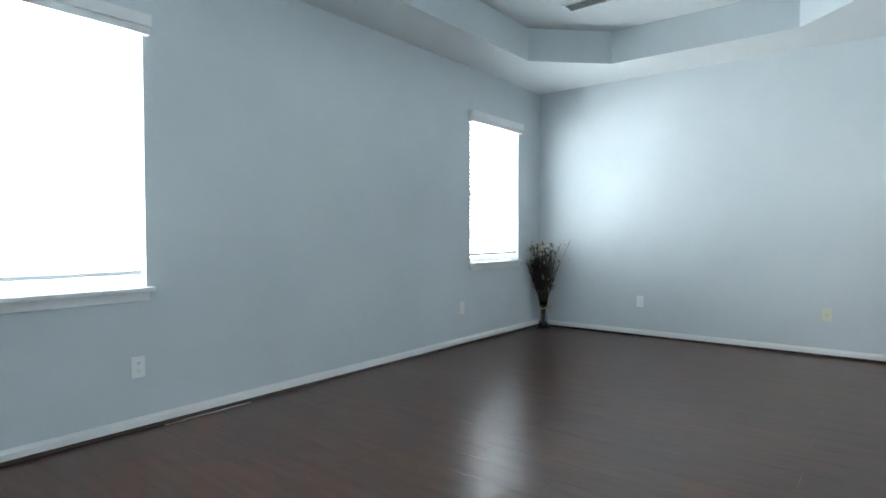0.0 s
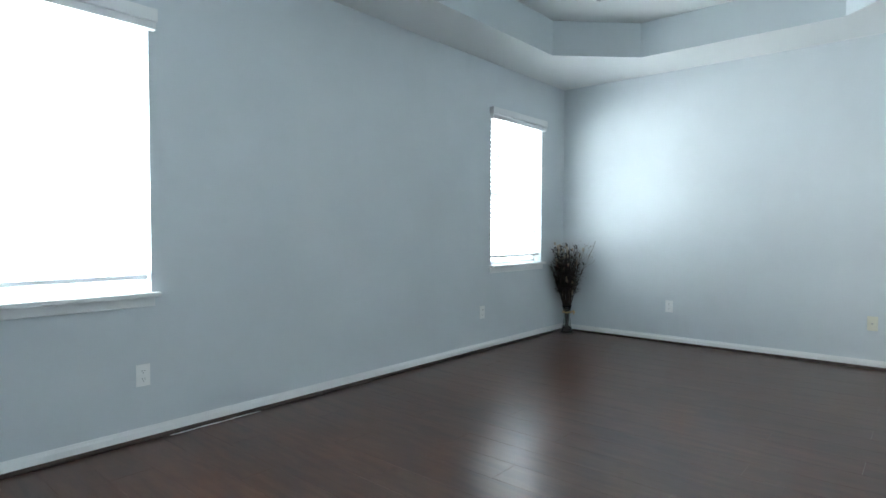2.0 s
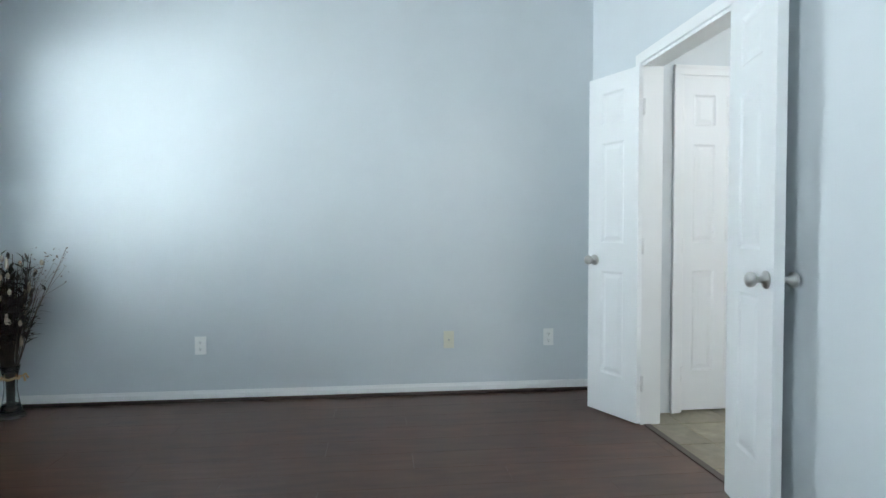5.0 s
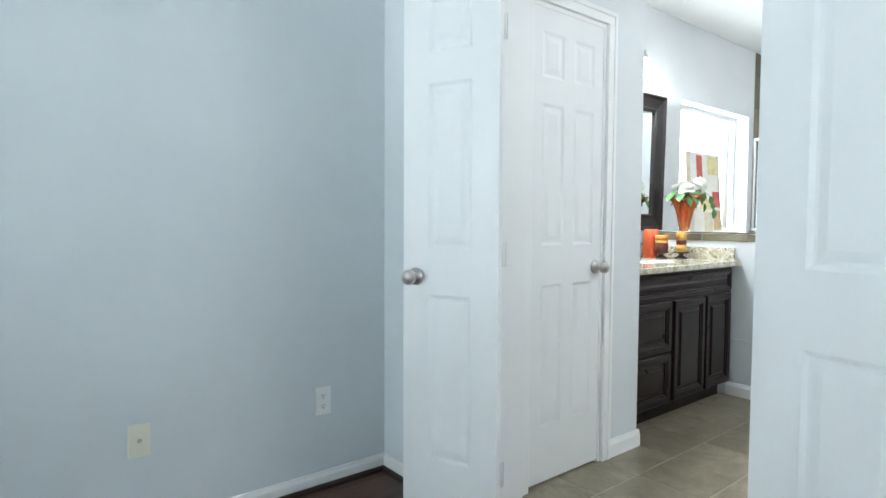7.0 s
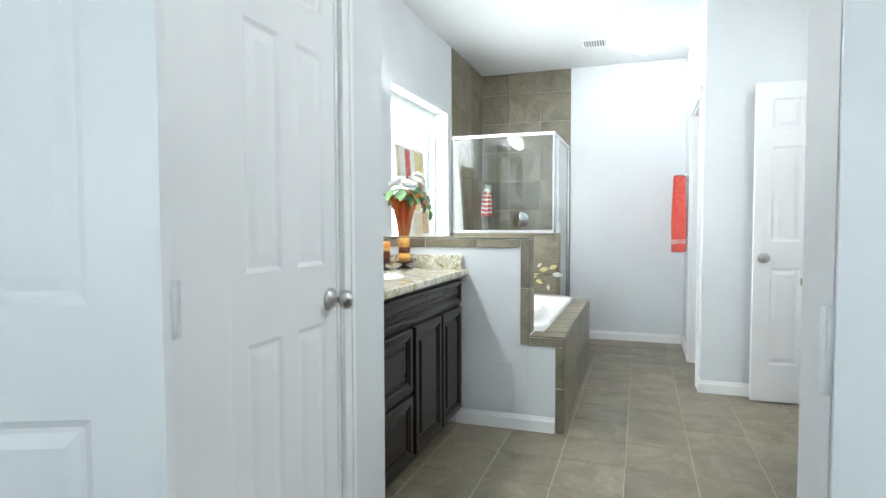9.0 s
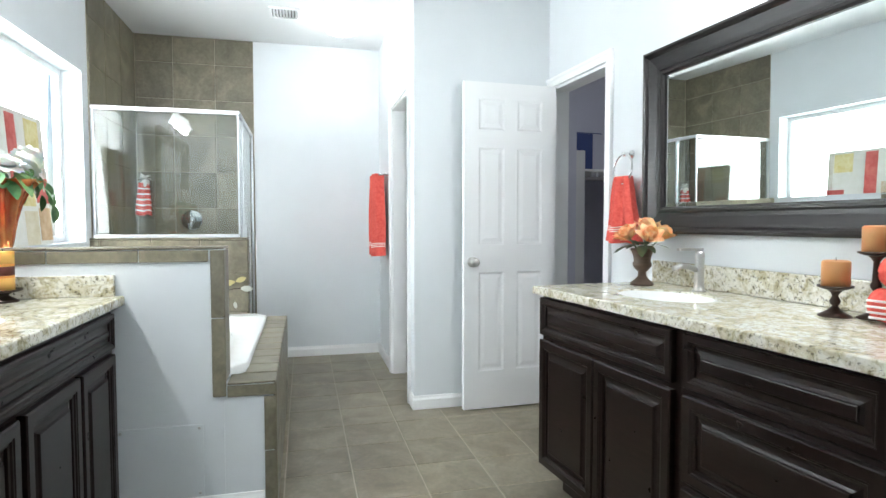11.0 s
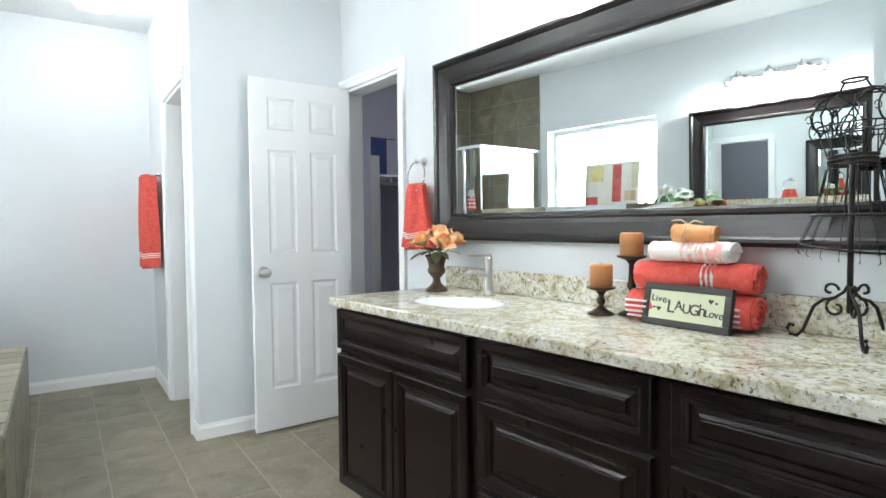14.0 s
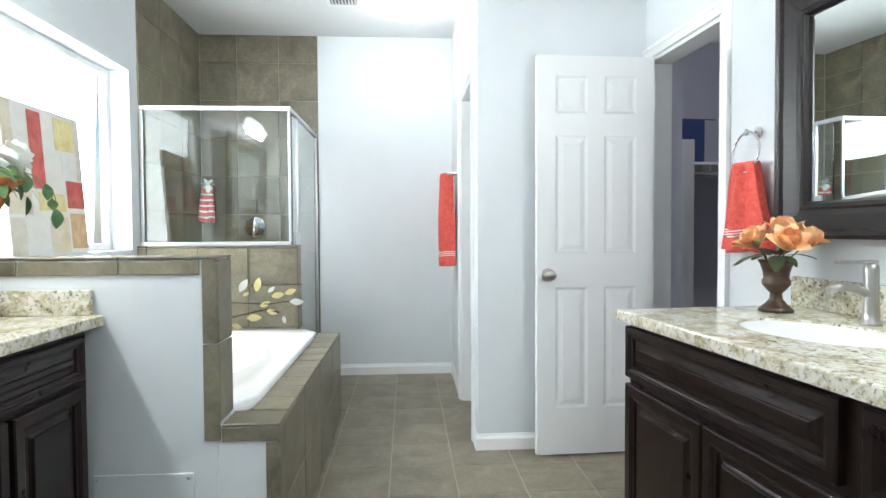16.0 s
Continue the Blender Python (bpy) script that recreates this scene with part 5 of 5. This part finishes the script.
# towel bar by the toilet room door
BAR = TOILET @ pose(1.22, 0, 1.56)
bar = thing("towel_bar", "chrome towel bar on the toilet room wall", "towel bar", BAR)
for s in (-0.25, 0.25):
    bm = bmesh.new()
    lathe(bm, [(0.0, 0), (0.020, 0), (0.020, 0.006), (0.010, 0.010), (0.010, 0.082), (0.013, 0.088), (0.0, 0.090)], 14)
    part("wall_mount", bm, CHROME, bar, "", pose(s, -0.0005, 0, 90, 0, 0))
bm = bmesh.new()
tube(bm, [(-0.25, -0.080, 0), (0.25, -0.080, 0)], 0.007, 8)
part("rail", bm, CHROME, bar)
tw = thing("bath_towel", "folded coral bath towel with white stripes on the bar", "towel", BAR @ pose(0.0, -0.080, 0.012))
hung_cloth(tw, "cloth", 0.34, 0.36, 0.66, CORAL, None, 2, 0.012, 0.075)
for k in (0.845, 0.865, 0.885):
    hung_cloth(tw, "stripe", 0.34, 0.361, 0.66, STRIPE, None, 2, 0.012, 0.075, 1, 28, k, k + 0.009, 0.001)


# ---- sign on the long vanity ----
sign = thing("framed_sign", "small black framed cream sign with dark lettering", "sign", SK @ pose(2.628, 4.385, 0.9005, 0, 0, 180) @ pose(0, 0, 0, -12, 0, -3) @ Matrix.Scale(1.14, 4))
SIGN_BLACK = espresso("sign_frame", (0.012, 0.010, 0.009), (0.03, 0.025, 0.022), 0.5)
SIGN_CREAM = painted("sign_face", (0.70, 0.74, 0.52), 0.6, 0.05, 0.03)
INK = material("sign_ink", (0.03, 0.02, 0.015), 0.6)
SW, SH = 0.235, 0.108
for q in ((-SW / 2, SW / 2, 0, 0.017), (-SW / 2, SW / 2, SH - 0.017, SH), (-SW / 2, -SW / 2 + 0.017, 0.0175, SH - 0.0175), (SW / 2 - 0.017, SW / 2, 0.0175, SH - 0.0175)):
    bm = bmesh.new()
    box(bm, q[0], q[1], -0.008, 0.008, q[2], q[3], 0.002)
    part("frame_rail", bm, SIGN_BLACK, sign)
bm = bmesh.new()
box(bm, -SW / 2 + 0.0165, SW / 2 - 0.0165, -0.004, 0.004, 0.0165, SH - 0.0165)
part("sign_face", bm, SIGN_CREAM, sign)


def letters(text, x, z, size, parent, turn=0.0):
    cu = bpy.data.curves.new("lettering", "FONT")
    cu.body, cu.size, cu.extrude, cu.align_x, cu.offset = text, size, 0.0004, "LEFT", 0.0003
    ob = new("lettering", cu)
    ob.parent = parent
    ob.matrix_basis = pose(x, -0.0046, z, 90, 0, 0) @ pose(0, 0, 0, 0, 0, turn)
    return ob


for text, x, z, size in (("L", -0.096, 0.062, 0.024), ("i", -0.083, 0.061, 0.022), ("v", -0.076, 0.061, 0.022), ("e", -0.064, 0.059, 0.026), ("L", -0.050, 0.036, 0.046), ("A", -0.028, 0.044, 0.034), ("U", -0.007, 0.038, 0.034), ("G", 0.012, 0.036, 0.038), ("h", 0.036, 0.036, 0.042), ("L", 0.053, 0.036, 0.024), ("o", 0.064, 0.036, 0.026), ("v", 0.077, 0.036, 0.025), ("e", 0.088, 0.034, 0.026)):
    letters(text, x, z, size, sign)


def heart(parent, x, z, s):
    bm = bmesh.new()
    vs = []
    for i in range(18):
        a = 2 * math.pi * i / 18
        vs.append(bm.verts.new((x + s * 16 * math.sin(a) ** 3 / 16, -0.0046, z + s * (13 * math.cos(a) - 5 * math.cos(2 * a) - 2 * math.cos(3 * a) - math.cos(4 * a)) / 16)))
    bm.faces.new(vs)
    part("heart", bm, INK, parent)


heart(sign, -0.072, 0.043, 0.007)
heart(sign, -0.085, 0.045, 0.004)
heart(sign, 0.066, 0.074, 0.007)
heart(sign, 0.080, 0.070, 0.004)
for ob in sign.children:
    if ob.type == "FONT":
        ob.data.materials.append(INK)


# ---- wire dress form: one plain mesh of bent wire ----
def dress_form():
    bm = bmesh.new()

    def ring(r, z, wire=0.0022, sx=1.0, sy=0.72, tilt=0.0):
        tube(bm, [(sx * r * math.cos(a), sy * r * math.sin(a), z + tilt * math.cos(a)) for a in [i * math.pi / 16 for i in range(32)]], wire, 5, True)

    def curl(cx, cz, r, ang, turns, rot, wire=0.003):
        pts = []
        for i in range(26):
            t = i / 25
            a = ang + turns * 2 * math.pi * t
            rr = r * (1 - 0.7 * t)
            x, z = cx + rr * math.cos(a), cz + rr * math.sin(a)
            pts.append((x * math.cos(rot), x * math.sin(rot), z))
        tube(bm, pts, wire, 5)

    tube(bm, [(0, 0, 0.075), (0, 0, 0.44)], 0.0065, 8)
    for k in range(3):
        rot = radians(30 + 120 * k)
        leg = [(0.004, 0.14), (0.012, 0.125), (0.03, 0.11), (0.055, 0.103), (0.075, 0.085), (0.088, 0.05), (0.098, 0.022), (0.112, 0.006), (0.128, 0.008), (0.135, 0.022), (0.128, 0.034), (0.118, 0.030)]
        tube(bm, [(x * math.cos(rot), x * math.sin(rot), z) for x, z in leg], 0.0042, 6)
        curl(0.028, 0.085, 0.024, math.pi / 2, -1.0, rot, 0.0036)
        curl(0.040, 0.128, 0.018, math.pi, -0.8, rot, 0.0036)
    hem = 0.235
    ring(0.115, hem, 0.0026, 1.0, 0.85, 0.012)
    ring(0.090, hem + 0.075, 0.0022, 1.0, 0.85)
    ring(0.056, 0.428, 0.004)
    ring(0.056, 0.438, 0.004)
    ring(0.056, 0.448, 0.004)
    ring(0.085, 0.52, 0.0022)
    for i in range(18):
        a = 2 * math.pi * i / 18
        c, s = math.cos(a), math.sin(a)
        tube(bm, [(0.056 * c, 0.042 * s, 0.435), (0.066 * c, 0.055 * s, 0.38), (0.080 * c, 0.066 * s, 0.32), (0.116 * c, 0.098 * s, hem - 0.004 + 0.012 * c), (0.120 * c, 0.102 * s, hem - 0.022 + 0.012 * c), (0.113 * c, 0.096 * s, hem - 0.026 + 0.012 * c)], 0.0012, 4)
        if i % 2 == 0:
            tube(bm, [(0.056 * c, 0.042 * s, 0.445), (0.070 * c, 0.050 * s, 0.48), (0.085 * c, 0.061 * s, 0.52)], 0.0017, 4)
    for s in (-1, 1):
        tube(bm, [(s * 0.085, 0, 0.52), (s * 0.098, 0, 0.56), (s * 0.075, 0, 0.592), (s * 0.045, 0, 0.60), (s * 0.028, 0, 0.625)], 0.0026, 5)
        for y in (-1, 1):
            tube(bm, [(s * 0.07, y * 0.045, 0.52), (s * 0.062, y * 0.06, 0.55), (s * 0.05, y * 0.045, 0.58), (s * 0.045, 0, 0.60)], 0.0022, 5)
            tube(bm, [(s * (0.045 + 0.022 * math.cos(a)), y * 0.058, 0.512 + 0.022 * math.sin(a)) for a in [i * 0.35 for i in range(18)]], 0.0018, 5, True)
        tube(bm, [(s * 0.092, 0.028 * math.cos(a), 0.548 + 0.034 * math.sin(a)) for a in [i * 0.35 for i in range(18)]], 0.0024, 5, True)
        for q in range(5):
            a0 = q * 1.25
            tube(bm, [(s * 0.096, 0.034 * math.cos(a0) + 0.009 * math.cos(a), 0.548 + 0.04 * math.sin(a0) + 0.009 * math.sin(a)) for a in [i * 0.6 for i in range(10)]], 0.0014, 4)
    tube(bm, [(0.028 * math.cos(a), 0.022 * math.sin(a), 0.625) for a in [i * math.pi / 8 for i in range(16)]], 0.0028, 5, True)
    return bm


solid("wire_dress_form", dress_form(), BLACK_IRON, "black wire dress-form jewellery stand on scrolled legs", "jewellery stand", MV @ pose(2.303, 4.204, 0.9005, 0, 0, -27) @ Matrix.Scale(1.02, 4))

# ---- painting leaning in the window recess ----
art = thing("abstract_painting", "abstract canvas of red, ochre and white blocks leaning in the window", "painting", pose(4.66, BN + 0.035, 1.0605, -4, 0, 0))
PW, PH = 0.57, 0.68
bm = bmesh.new()
box(bm, 0, PW, -0.012, 0.012, 0, PH, 0.002)


def pigment(name, a, b):
    m = material(name, a, 0.6)
    link(m, ramp(m, noise_tex(m, coords(m), 14, 6, 0.65, 0.8), [(0.35, a), (0.65, b)]), bsdf(m).inputs["Base Color"])
    bump(m, noise_tex(m, coords(m), 60, 4), 0.4)
    return m


# ochre, grey and earth pigments are paled to include the window's glare
PAL = dict(w=pigment("paint_white", (0.80, 0.79, 0.72), (0.86, 0.85, 0.80)), o=pigment("glared_ochre", (0.70, 0.58, 0.22), (0.82, 0.75, 0.42)), r=pigment("paint_red", (0.52, 0.07, 0.06), (0.66, 0.18, 0.15)), c=pigment("paint_cream", (0.68, 0.60, 0.42), (0.80, 0.74, 0.60)), g=pigment("glared_grey", (0.62, 0.58, 0.48), (0.76, 0.73, 0.64)), e=pigment("glared_earth", (0.58, 0.38, 0.20), (0.72, 0.54, 0.34)))
part("canvas", bm, PAL["w"], art)
for x0, x1, z0, z1, c in ((0.0, 0.07, 0.42, 0.68, "c"), (0.07, 0.17, 0.30, 0.68, "w"), (0.17, 0.27, 0.30, 0.66, "r"), (0.27, 0.36, 0.40, 0.68, "w"), (0.36, 0.52, 0.50, 0.66, "o"), (0.52, 0.57, 0.36, 0.68, "g"), (0.40, 0.57, 0.38, 0.49, "w"), (0.42, 0.57, 0.22, 0.36, "r"), (0.20, 0.41, 0.20, 0.29, "o"), (0.0, 0.16, 0.18, 0.29, "c"), (0.0, 0.10, 0.0, 0.17, "g"), (0.10, 0.26, 0.02, 0.19, "w"), (0.27, 0.42, 0.0, 0.18, "c"), (0.43, 0.57, 0.02, 0.20, "e"), (0.02, 0.14, 0.31, 0.41, "e")):
    bm = bmesh.new()
    box(bm, x0 + 0.003, x1 - 0.003, -0.0136, -0.0121, z0 + 0.003, z1 - 0.003)
    part("colour_block", bm, PAL[c], art)

# ---- shower fittings ----
valve = thing("shower_valve", "round chrome shower valve with a lever", "shower valve", face_west(BE - 0.011) @ pose(-6.588, 0, 1.202))
bm = bmesh.new()
lathe(bm, [(0.0, 0), (0.085, 0), (0.085, 0.006), (0.074, 0.014), (0.0, 0.016)], 36)
part("escutcheon", bm, CHROME, valve, "", pose(0, -0.0005, 0, 90, 0, 0))
bm = bmesh.new()
lathe(bm, [(0.0, 0.016), (0.036, 0.016), (0.034, 0.05), (0.026, 0.06), (0.0, 0.062)], 24)
part("hub", bm, CHROME, valve, "", pose(0, -0.0005, 0, 90, 0, 0))
bm = bmesh.new()
tube(bm, [(0, -0.05, 0.0), (0, -0.066, -0.035), (0, -0.070, -0.075)], [0.011, 0.010, 0.012], 10)
part("lever", bm, CHROME, valve)
hook = thing("striped_cloth", "red and white striped cloth with a white sponge", "bath cloth", pose(6.69, 6.93, 1.50, 0, 0, -45))
hung_cloth(hook, "cloth", 0.08, 0.13, 0.26, CORAL, None, 2, 0.01, 0.02)
for k in (0.15, 0.32, 0.49, 0.66, 0.83):
    hung_cloth(hook, "stripe", 0.08, 0.131, 0.26, STRIPE, None, 2, 0.01, 0.02, 1, 28, k, k + 0.05, 0.001)
bm = bmesh.new()
for i in range(40):
    a, b = rng.uniform(0, 6.28), rng.uniform(-1, 1)
    c = math.sqrt(1 - b * b)
    leaf_face(bm, pose(0, -0.01, 0.03) @ Vector((c * math.cos(a), c * math.sin(a), b)).to_track_quat("X", "Z").to_matrix().to_4x4(), 0.055, 0.035, 0.5, 3)
part("sponge", bm, CREAM, hook, "white mesh sponge")

# metal leaf ornament on the tub's end wall
GOLD = material("pale_gold_leaf", (0.62, 0.55, 0.26), 0.35, 0.7)
SILVER = material("pale_silver_leaf", (0.62, 0.64, 0.58), 0.35, 0.7)
orn = thing("metal_leaf_branch", "metal branch ornament with gold and silver leaves above the tub", "wall ornament", pose(SX - 0.012, 6.50, 0.70, 0, 0, -90))
branches = ([(-0.10, 0.0), (0.04, 0.035), (0.16, 0.028), (0.28, 0.022), (0.36, 0.035), (0.42, 0.038)], [(-0.10, -0.06), (0.06, -0.055), (0.16, -0.03), (0.26, -0.01)], [(0.26, -0.01), (0.33, -0.03)])
for k, b_ in enumerate(branches):
    bm = bmesh.new()
    tube(bm, [(x, -0.006, z) for x, z in b_], 0.0035, 6)
    part("branch", bm, BRONZE, orn)
for i, (x, z, turn, l) in enumerate(((0.10, 0.10, 60, 0.085), (0.20, 0.10, 80, 0.085), (0.12, 0.075, 30, 0.04), (0.27, 0.095, 40, 0.05), (0.29, 0.07, 10, 0.075), (0.37, 0.085, 20, 0.07), (0.40, 0.038, -5, 0.08), (0.22, 0.008, 25, 0.065), (0.26, -0.015, -20, 0.065), (0.36, -0.05, -80, 0.05), (0.14, -0.06, 0, 0.085), (0.05, -0.10, -20, 0.06), (0.02, 0.0, 160, 0.06), (0.03, 0.06, 100, 0.05))):
    bm = bmesh.new()
    leaf_face(bm, pose(x, -0.010, z, 90, 0, 0) @ pose(0, 0, 0, 0, 0, turn), l, l * 0.52, 0.12)
    part("leaf", bm, SILVER if i % 3 == 0 else GOLD, orn)

# ---- closet through its doorway ----
GREY = painted("closet_panel", (0.60, 0.60, 0.60), 0.5, 0.02, 0.05)
pn = bmesh.new()
box(pn, 5.83, 5.85, 3.48, 3.909, 0.0, 1.76, 0.002)
solid("closet_divider", pn, GREY, "pale grey upright panel inside the closet", "closet panel")
shelf = thing("closet_shelf", "white closet shelf with a hanging rod", "shelf")
bm = bmesh.new()
box(bm, 5.88, 6.767, 2.022, 3.50, 1.600, 1.618, 0.002)
part("board", bm, WHITE, shelf)
bm = bmesh.new()
tube(bm, [(5.95, 2.025, 1.545), (5.95, 3.48, 1.545)], 0.014, 10)
part("hanging_rod", bm, NICKEL, shelf)
for y in (2.4, 3.33):
    bm = bmesh.new()
    box(bm, 5.91, 5.99, y - 0.01, y + 0.01, 1.56, 1.5995, 0.002)
    part("rod_bracket", bm, WHITE, shelf)
NAVY = painted("navy_card", (0.03, 0.05, 0.16), 0.6, 0.08, 0.05)
bx = thing("storage_box", "open navy blue storage box on the closet shelf", "box", pose(6.15, 3.24, 1.6185, 0, 0, 6))
for q in ((0, 0.30, 0, 0.006, 0, 0.33), (0, 0.30, 0.194, 0.20, 0, 0.33), (0, 0.006, 0.0065, 0.1935, 0, 0.33), (0.294, 0.30, 0.0065, 0.1935, 0, 0.33)):
    bm = bmesh.new()
    box(bm, *q)
    part("side", bm, NAVY, bx)
bm = bmesh.new()
box(bm, 0, 0.006, -0.09, 0.19, 0, 0.006)
part("flap", bm, NAVY, bx, "", pose(0, 0, 0.331, 0, -35, 0))

# ---- dried flowers in the bedroom corner ----
DRY = petal_mat("dried_stem", (0.025, 0.018, 0.012), (0.06, 0.042, 0.026))
DRY_DARK = petal_mat("dried_dark", (0.012, 0.010, 0.008), (0.04, 0.03, 0.022))
PALE = petal_mat("dried_pale", (0.42, 0.36, 0.28), (0.62, 0.56, 0.46))
CLEARVASE = glass_mat("vase_glass", (0.92, 0.94, 0.92))
dv = thing("dried_flower_vase", "tall glass vase of dark dried flowers in the corner", "flower arrangement", pose(-2.075, 6.66, 0.0, 0, 0, 20))
bm = bmesh.new()
lathe(bm, [(0.0, 0), (0.075, 0), (0.075, 0.012), (0.060, 0.03), (0.045, 0.09), (0.034, 0.18), (0.038, 0.25), (0.052, 0.31), (0.049, 0.311), (0.033, 0.25), (0.030, 0.18), (0.040, 0.09), (0.054, 0.035), (0.0, 0.03)], 24)
part("vase", bm, CLEARVASE, dv).visible_shadow = False
bm = bmesh.new()
tube(bm, [(0.046 * math.cos(a), 0.046 * math.sin(a), 0.235 + 0.004 * math.sin(5 * a)) for a in [i * math.pi / 10 for i in range(20)]], 0.008, 6, True)
for s in (-1, 1):
    tube(bm, [(0.045, 0, 0.235), (0.07, s * 0.025, 0.25), (0.08, s * 0.045, 0.22)], 0.006, 5)
part("raffia_tie", bm, TWINE, dv)
stems, heads, fluff = bmesh.new(), bmesh.new(), bmesh.new()
for i in range(130):
    a, spread = rng.uniform(0, 6.28), rng.uniform(0.02, 0.19)
    top_z = rng.uniform(0.62, 1.0)
    tip = Vector((spread * math.cos(a), spread * math.sin(a), top_z))
    base = Vector((rng.uniform(-0.02, 0.02), rng.uniform(-0.02, 0.02), 0.05))
    neck = Vector((0.022 * math.cos(a), 0.022 * math.sin(a), 0.24))
    tube(stems, [base, neck, neck.lerp(tip, 0.5) + Vector((0, 0, 0.02)), tip], 0.0018, 4)
    for j in range(10):
        u = rng.uniform(0.40, 1.0)
        p = neck.lerp(tip, u)
        d = Vector((rng.uniform(-1, 1), rng.uniform(-1, 1), rng.uniform(0.1, 1.2))).to_track_quat("X", "Z").to_matrix().to_4x4()
        leaf_face(heads, Matrix.Translation(p) @ d, rng.uniform(0.035, 0.08), rng.uniform(0.012, 0.026), 0.4, 3)
for i in range(46):
    a, r, z = rng.uniform(0, 6.28), rng.uniform(0.10, 0.18), rng.uniform(0.40, 0.97)
    r *= min(1.0, (z - 0.15) / 0.75)
    pod = bmesh.new()
    lathe(pod, [(0.0, 0), (0.008, 0.006), (0.011, 0.02), (0.007, 0.034 + (0.03 if i % 3 == 0 else 0)), (0.0, 0.040 + (0.03 if i % 3 == 0 else 0))], 7, (r * math.cos(a), r * math.sin(a), z))
    part("seed_pod", pod, PALE, dv)
for i in range(60):
    p = Vector((rng.uniform(0.10, 0.30), rng.uniform(-0.16, 0.02), rng.uniform(0.80, 1.02)))
    d = Vector((rng.uniform(-1, 1), rng.uniform(-1, 1), rng.uniform(-0.4, 1))).to_track_quat("X", "Z").to_matrix().to_4x4()
    leaf_face(fluff, Matrix.Translation(p) @ d, rng.uniform(0.012, 0.03), rng.uniform(0.006, 0.014), 0.3, 3)
    if i % 4 == 0:
        tube(fluff, [(0.02, 0, 0.35), (p.x * 0.6, p.y * 0.6, 0.72), tuple(p)], 0.0009, 4)
tagged(part("dried_stem_sheaf", stems, DRY, dv), kind="stuff")
tagged(part("dried_leaf_bunch", heads, DRY_DARK, dv, "dark dried leaves"), kind="stuff")
part("airy_sprig", fluff, petal_mat("dried_tan", (0.14, 0.11, 0.085), (0.24, 0.20, 0.16)), dv, "tan airy sprig")


# ---- floor pieces ----
bed_floor = bpy.data.objects["floor_bedroom"]
plank_meshes = {}


def plank(x0, x1, y0, y1):
    key = round(x1 - x0, 3)
    if key not in plank_meshes:
        bm = bmesh.new()
        box(bm, 0, x1 - x0 - 0.0005, 0, y1 - y0 - 0.0005, -0.011, 0.0)
        bmesh.ops.bevel(bm, geom=[e for e in bm.edges if all(v.co.z > -0.001 for v in e.verts)], offset=0.0006, segments=1, affect="EDGES")
        plank_meshes[key] = mesh_of("plank", bm, FLOOR_WOOD)
    ob = new("plank", plank_meshes[key])
    ob.parent = bed_floor
    ob.matrix_basis = pose(x0, y0, 0)


PL, PWD = 1.285, 0.192
y, row = SY - 0.02, 0
while y < NY - 0.01:
    x = WX - (row * 0.43) % PL
    end = EX + 0.02
    while x < end - 0.01:
        plank(max(x, WX), min(x + PL, end), y, min(y + PWD, NY))
        x += PL
    y += PWD
    row += 1
bm = bmesh.new()
box(bm, EX + 0.021, EX + 0.06, DOORWAY[0] + 0.02, DOORWAY[1] - 0.02, -0.005, 0.004, 0.002)
structure("threshold", bm, SHOE, "dark transition strip in the double doorway", "threshold")

FT = 0.308
ORIGIN = (4.94, 5.472)
tile_mesh = None
turn = pose(*ORIGIN, 0)
for i in range(-12, 6):
    for j in range(-6, 6):
        c = turn @ Vector((FT * (i + 0.5), FT * (j + 0.5), 0))
        if not (1.55 < c.x < 6.80 and 3.95 < c.y < 7.1):
            continue
        if tile_mesh is None:
            b = bmesh.new()
            box(b, -FT / 2 + 0.0025, FT / 2 - 0.0025, -FT / 2 + 0.0025, FT / 2 - 0.0025, -0.0055, 0.0)
            bmesh.ops.bevel(b, geom=[e for e in b.edges if all(v.co.z > -0.001 for v in e.verts)], offset=0.002, segments=1, affect="EDGES")
            tile_mesh = mesh_of("tile", b, TILE_FLOOR)
        m = turn @ pose(FT * (i + 0.5), FT * (j + 0.5), 0)
        if c.x < 2.10:
            b = bmesh.new()
            b.from_mesh(tile_mesh)
            b.transform(m)
            bmesh.ops.bisect_plane(b, geom=b.verts[:] + b.edges[:] + b.faces[:], plane_co=Vector((EX + 0.061, NY, 0)), plane_no=Vector((-1, 0, 0)), clear_outer=True)
            if not b.faces:
                b.free()
                continue
            ob = new("tile", mesh_of("tile", b, TILE_FLOOR))
            ob.parent = bath_floor
            continue
        ob = new("tile", tile_mesh)
        ob.parent = bath_floor
        ob.matrix_basis = m
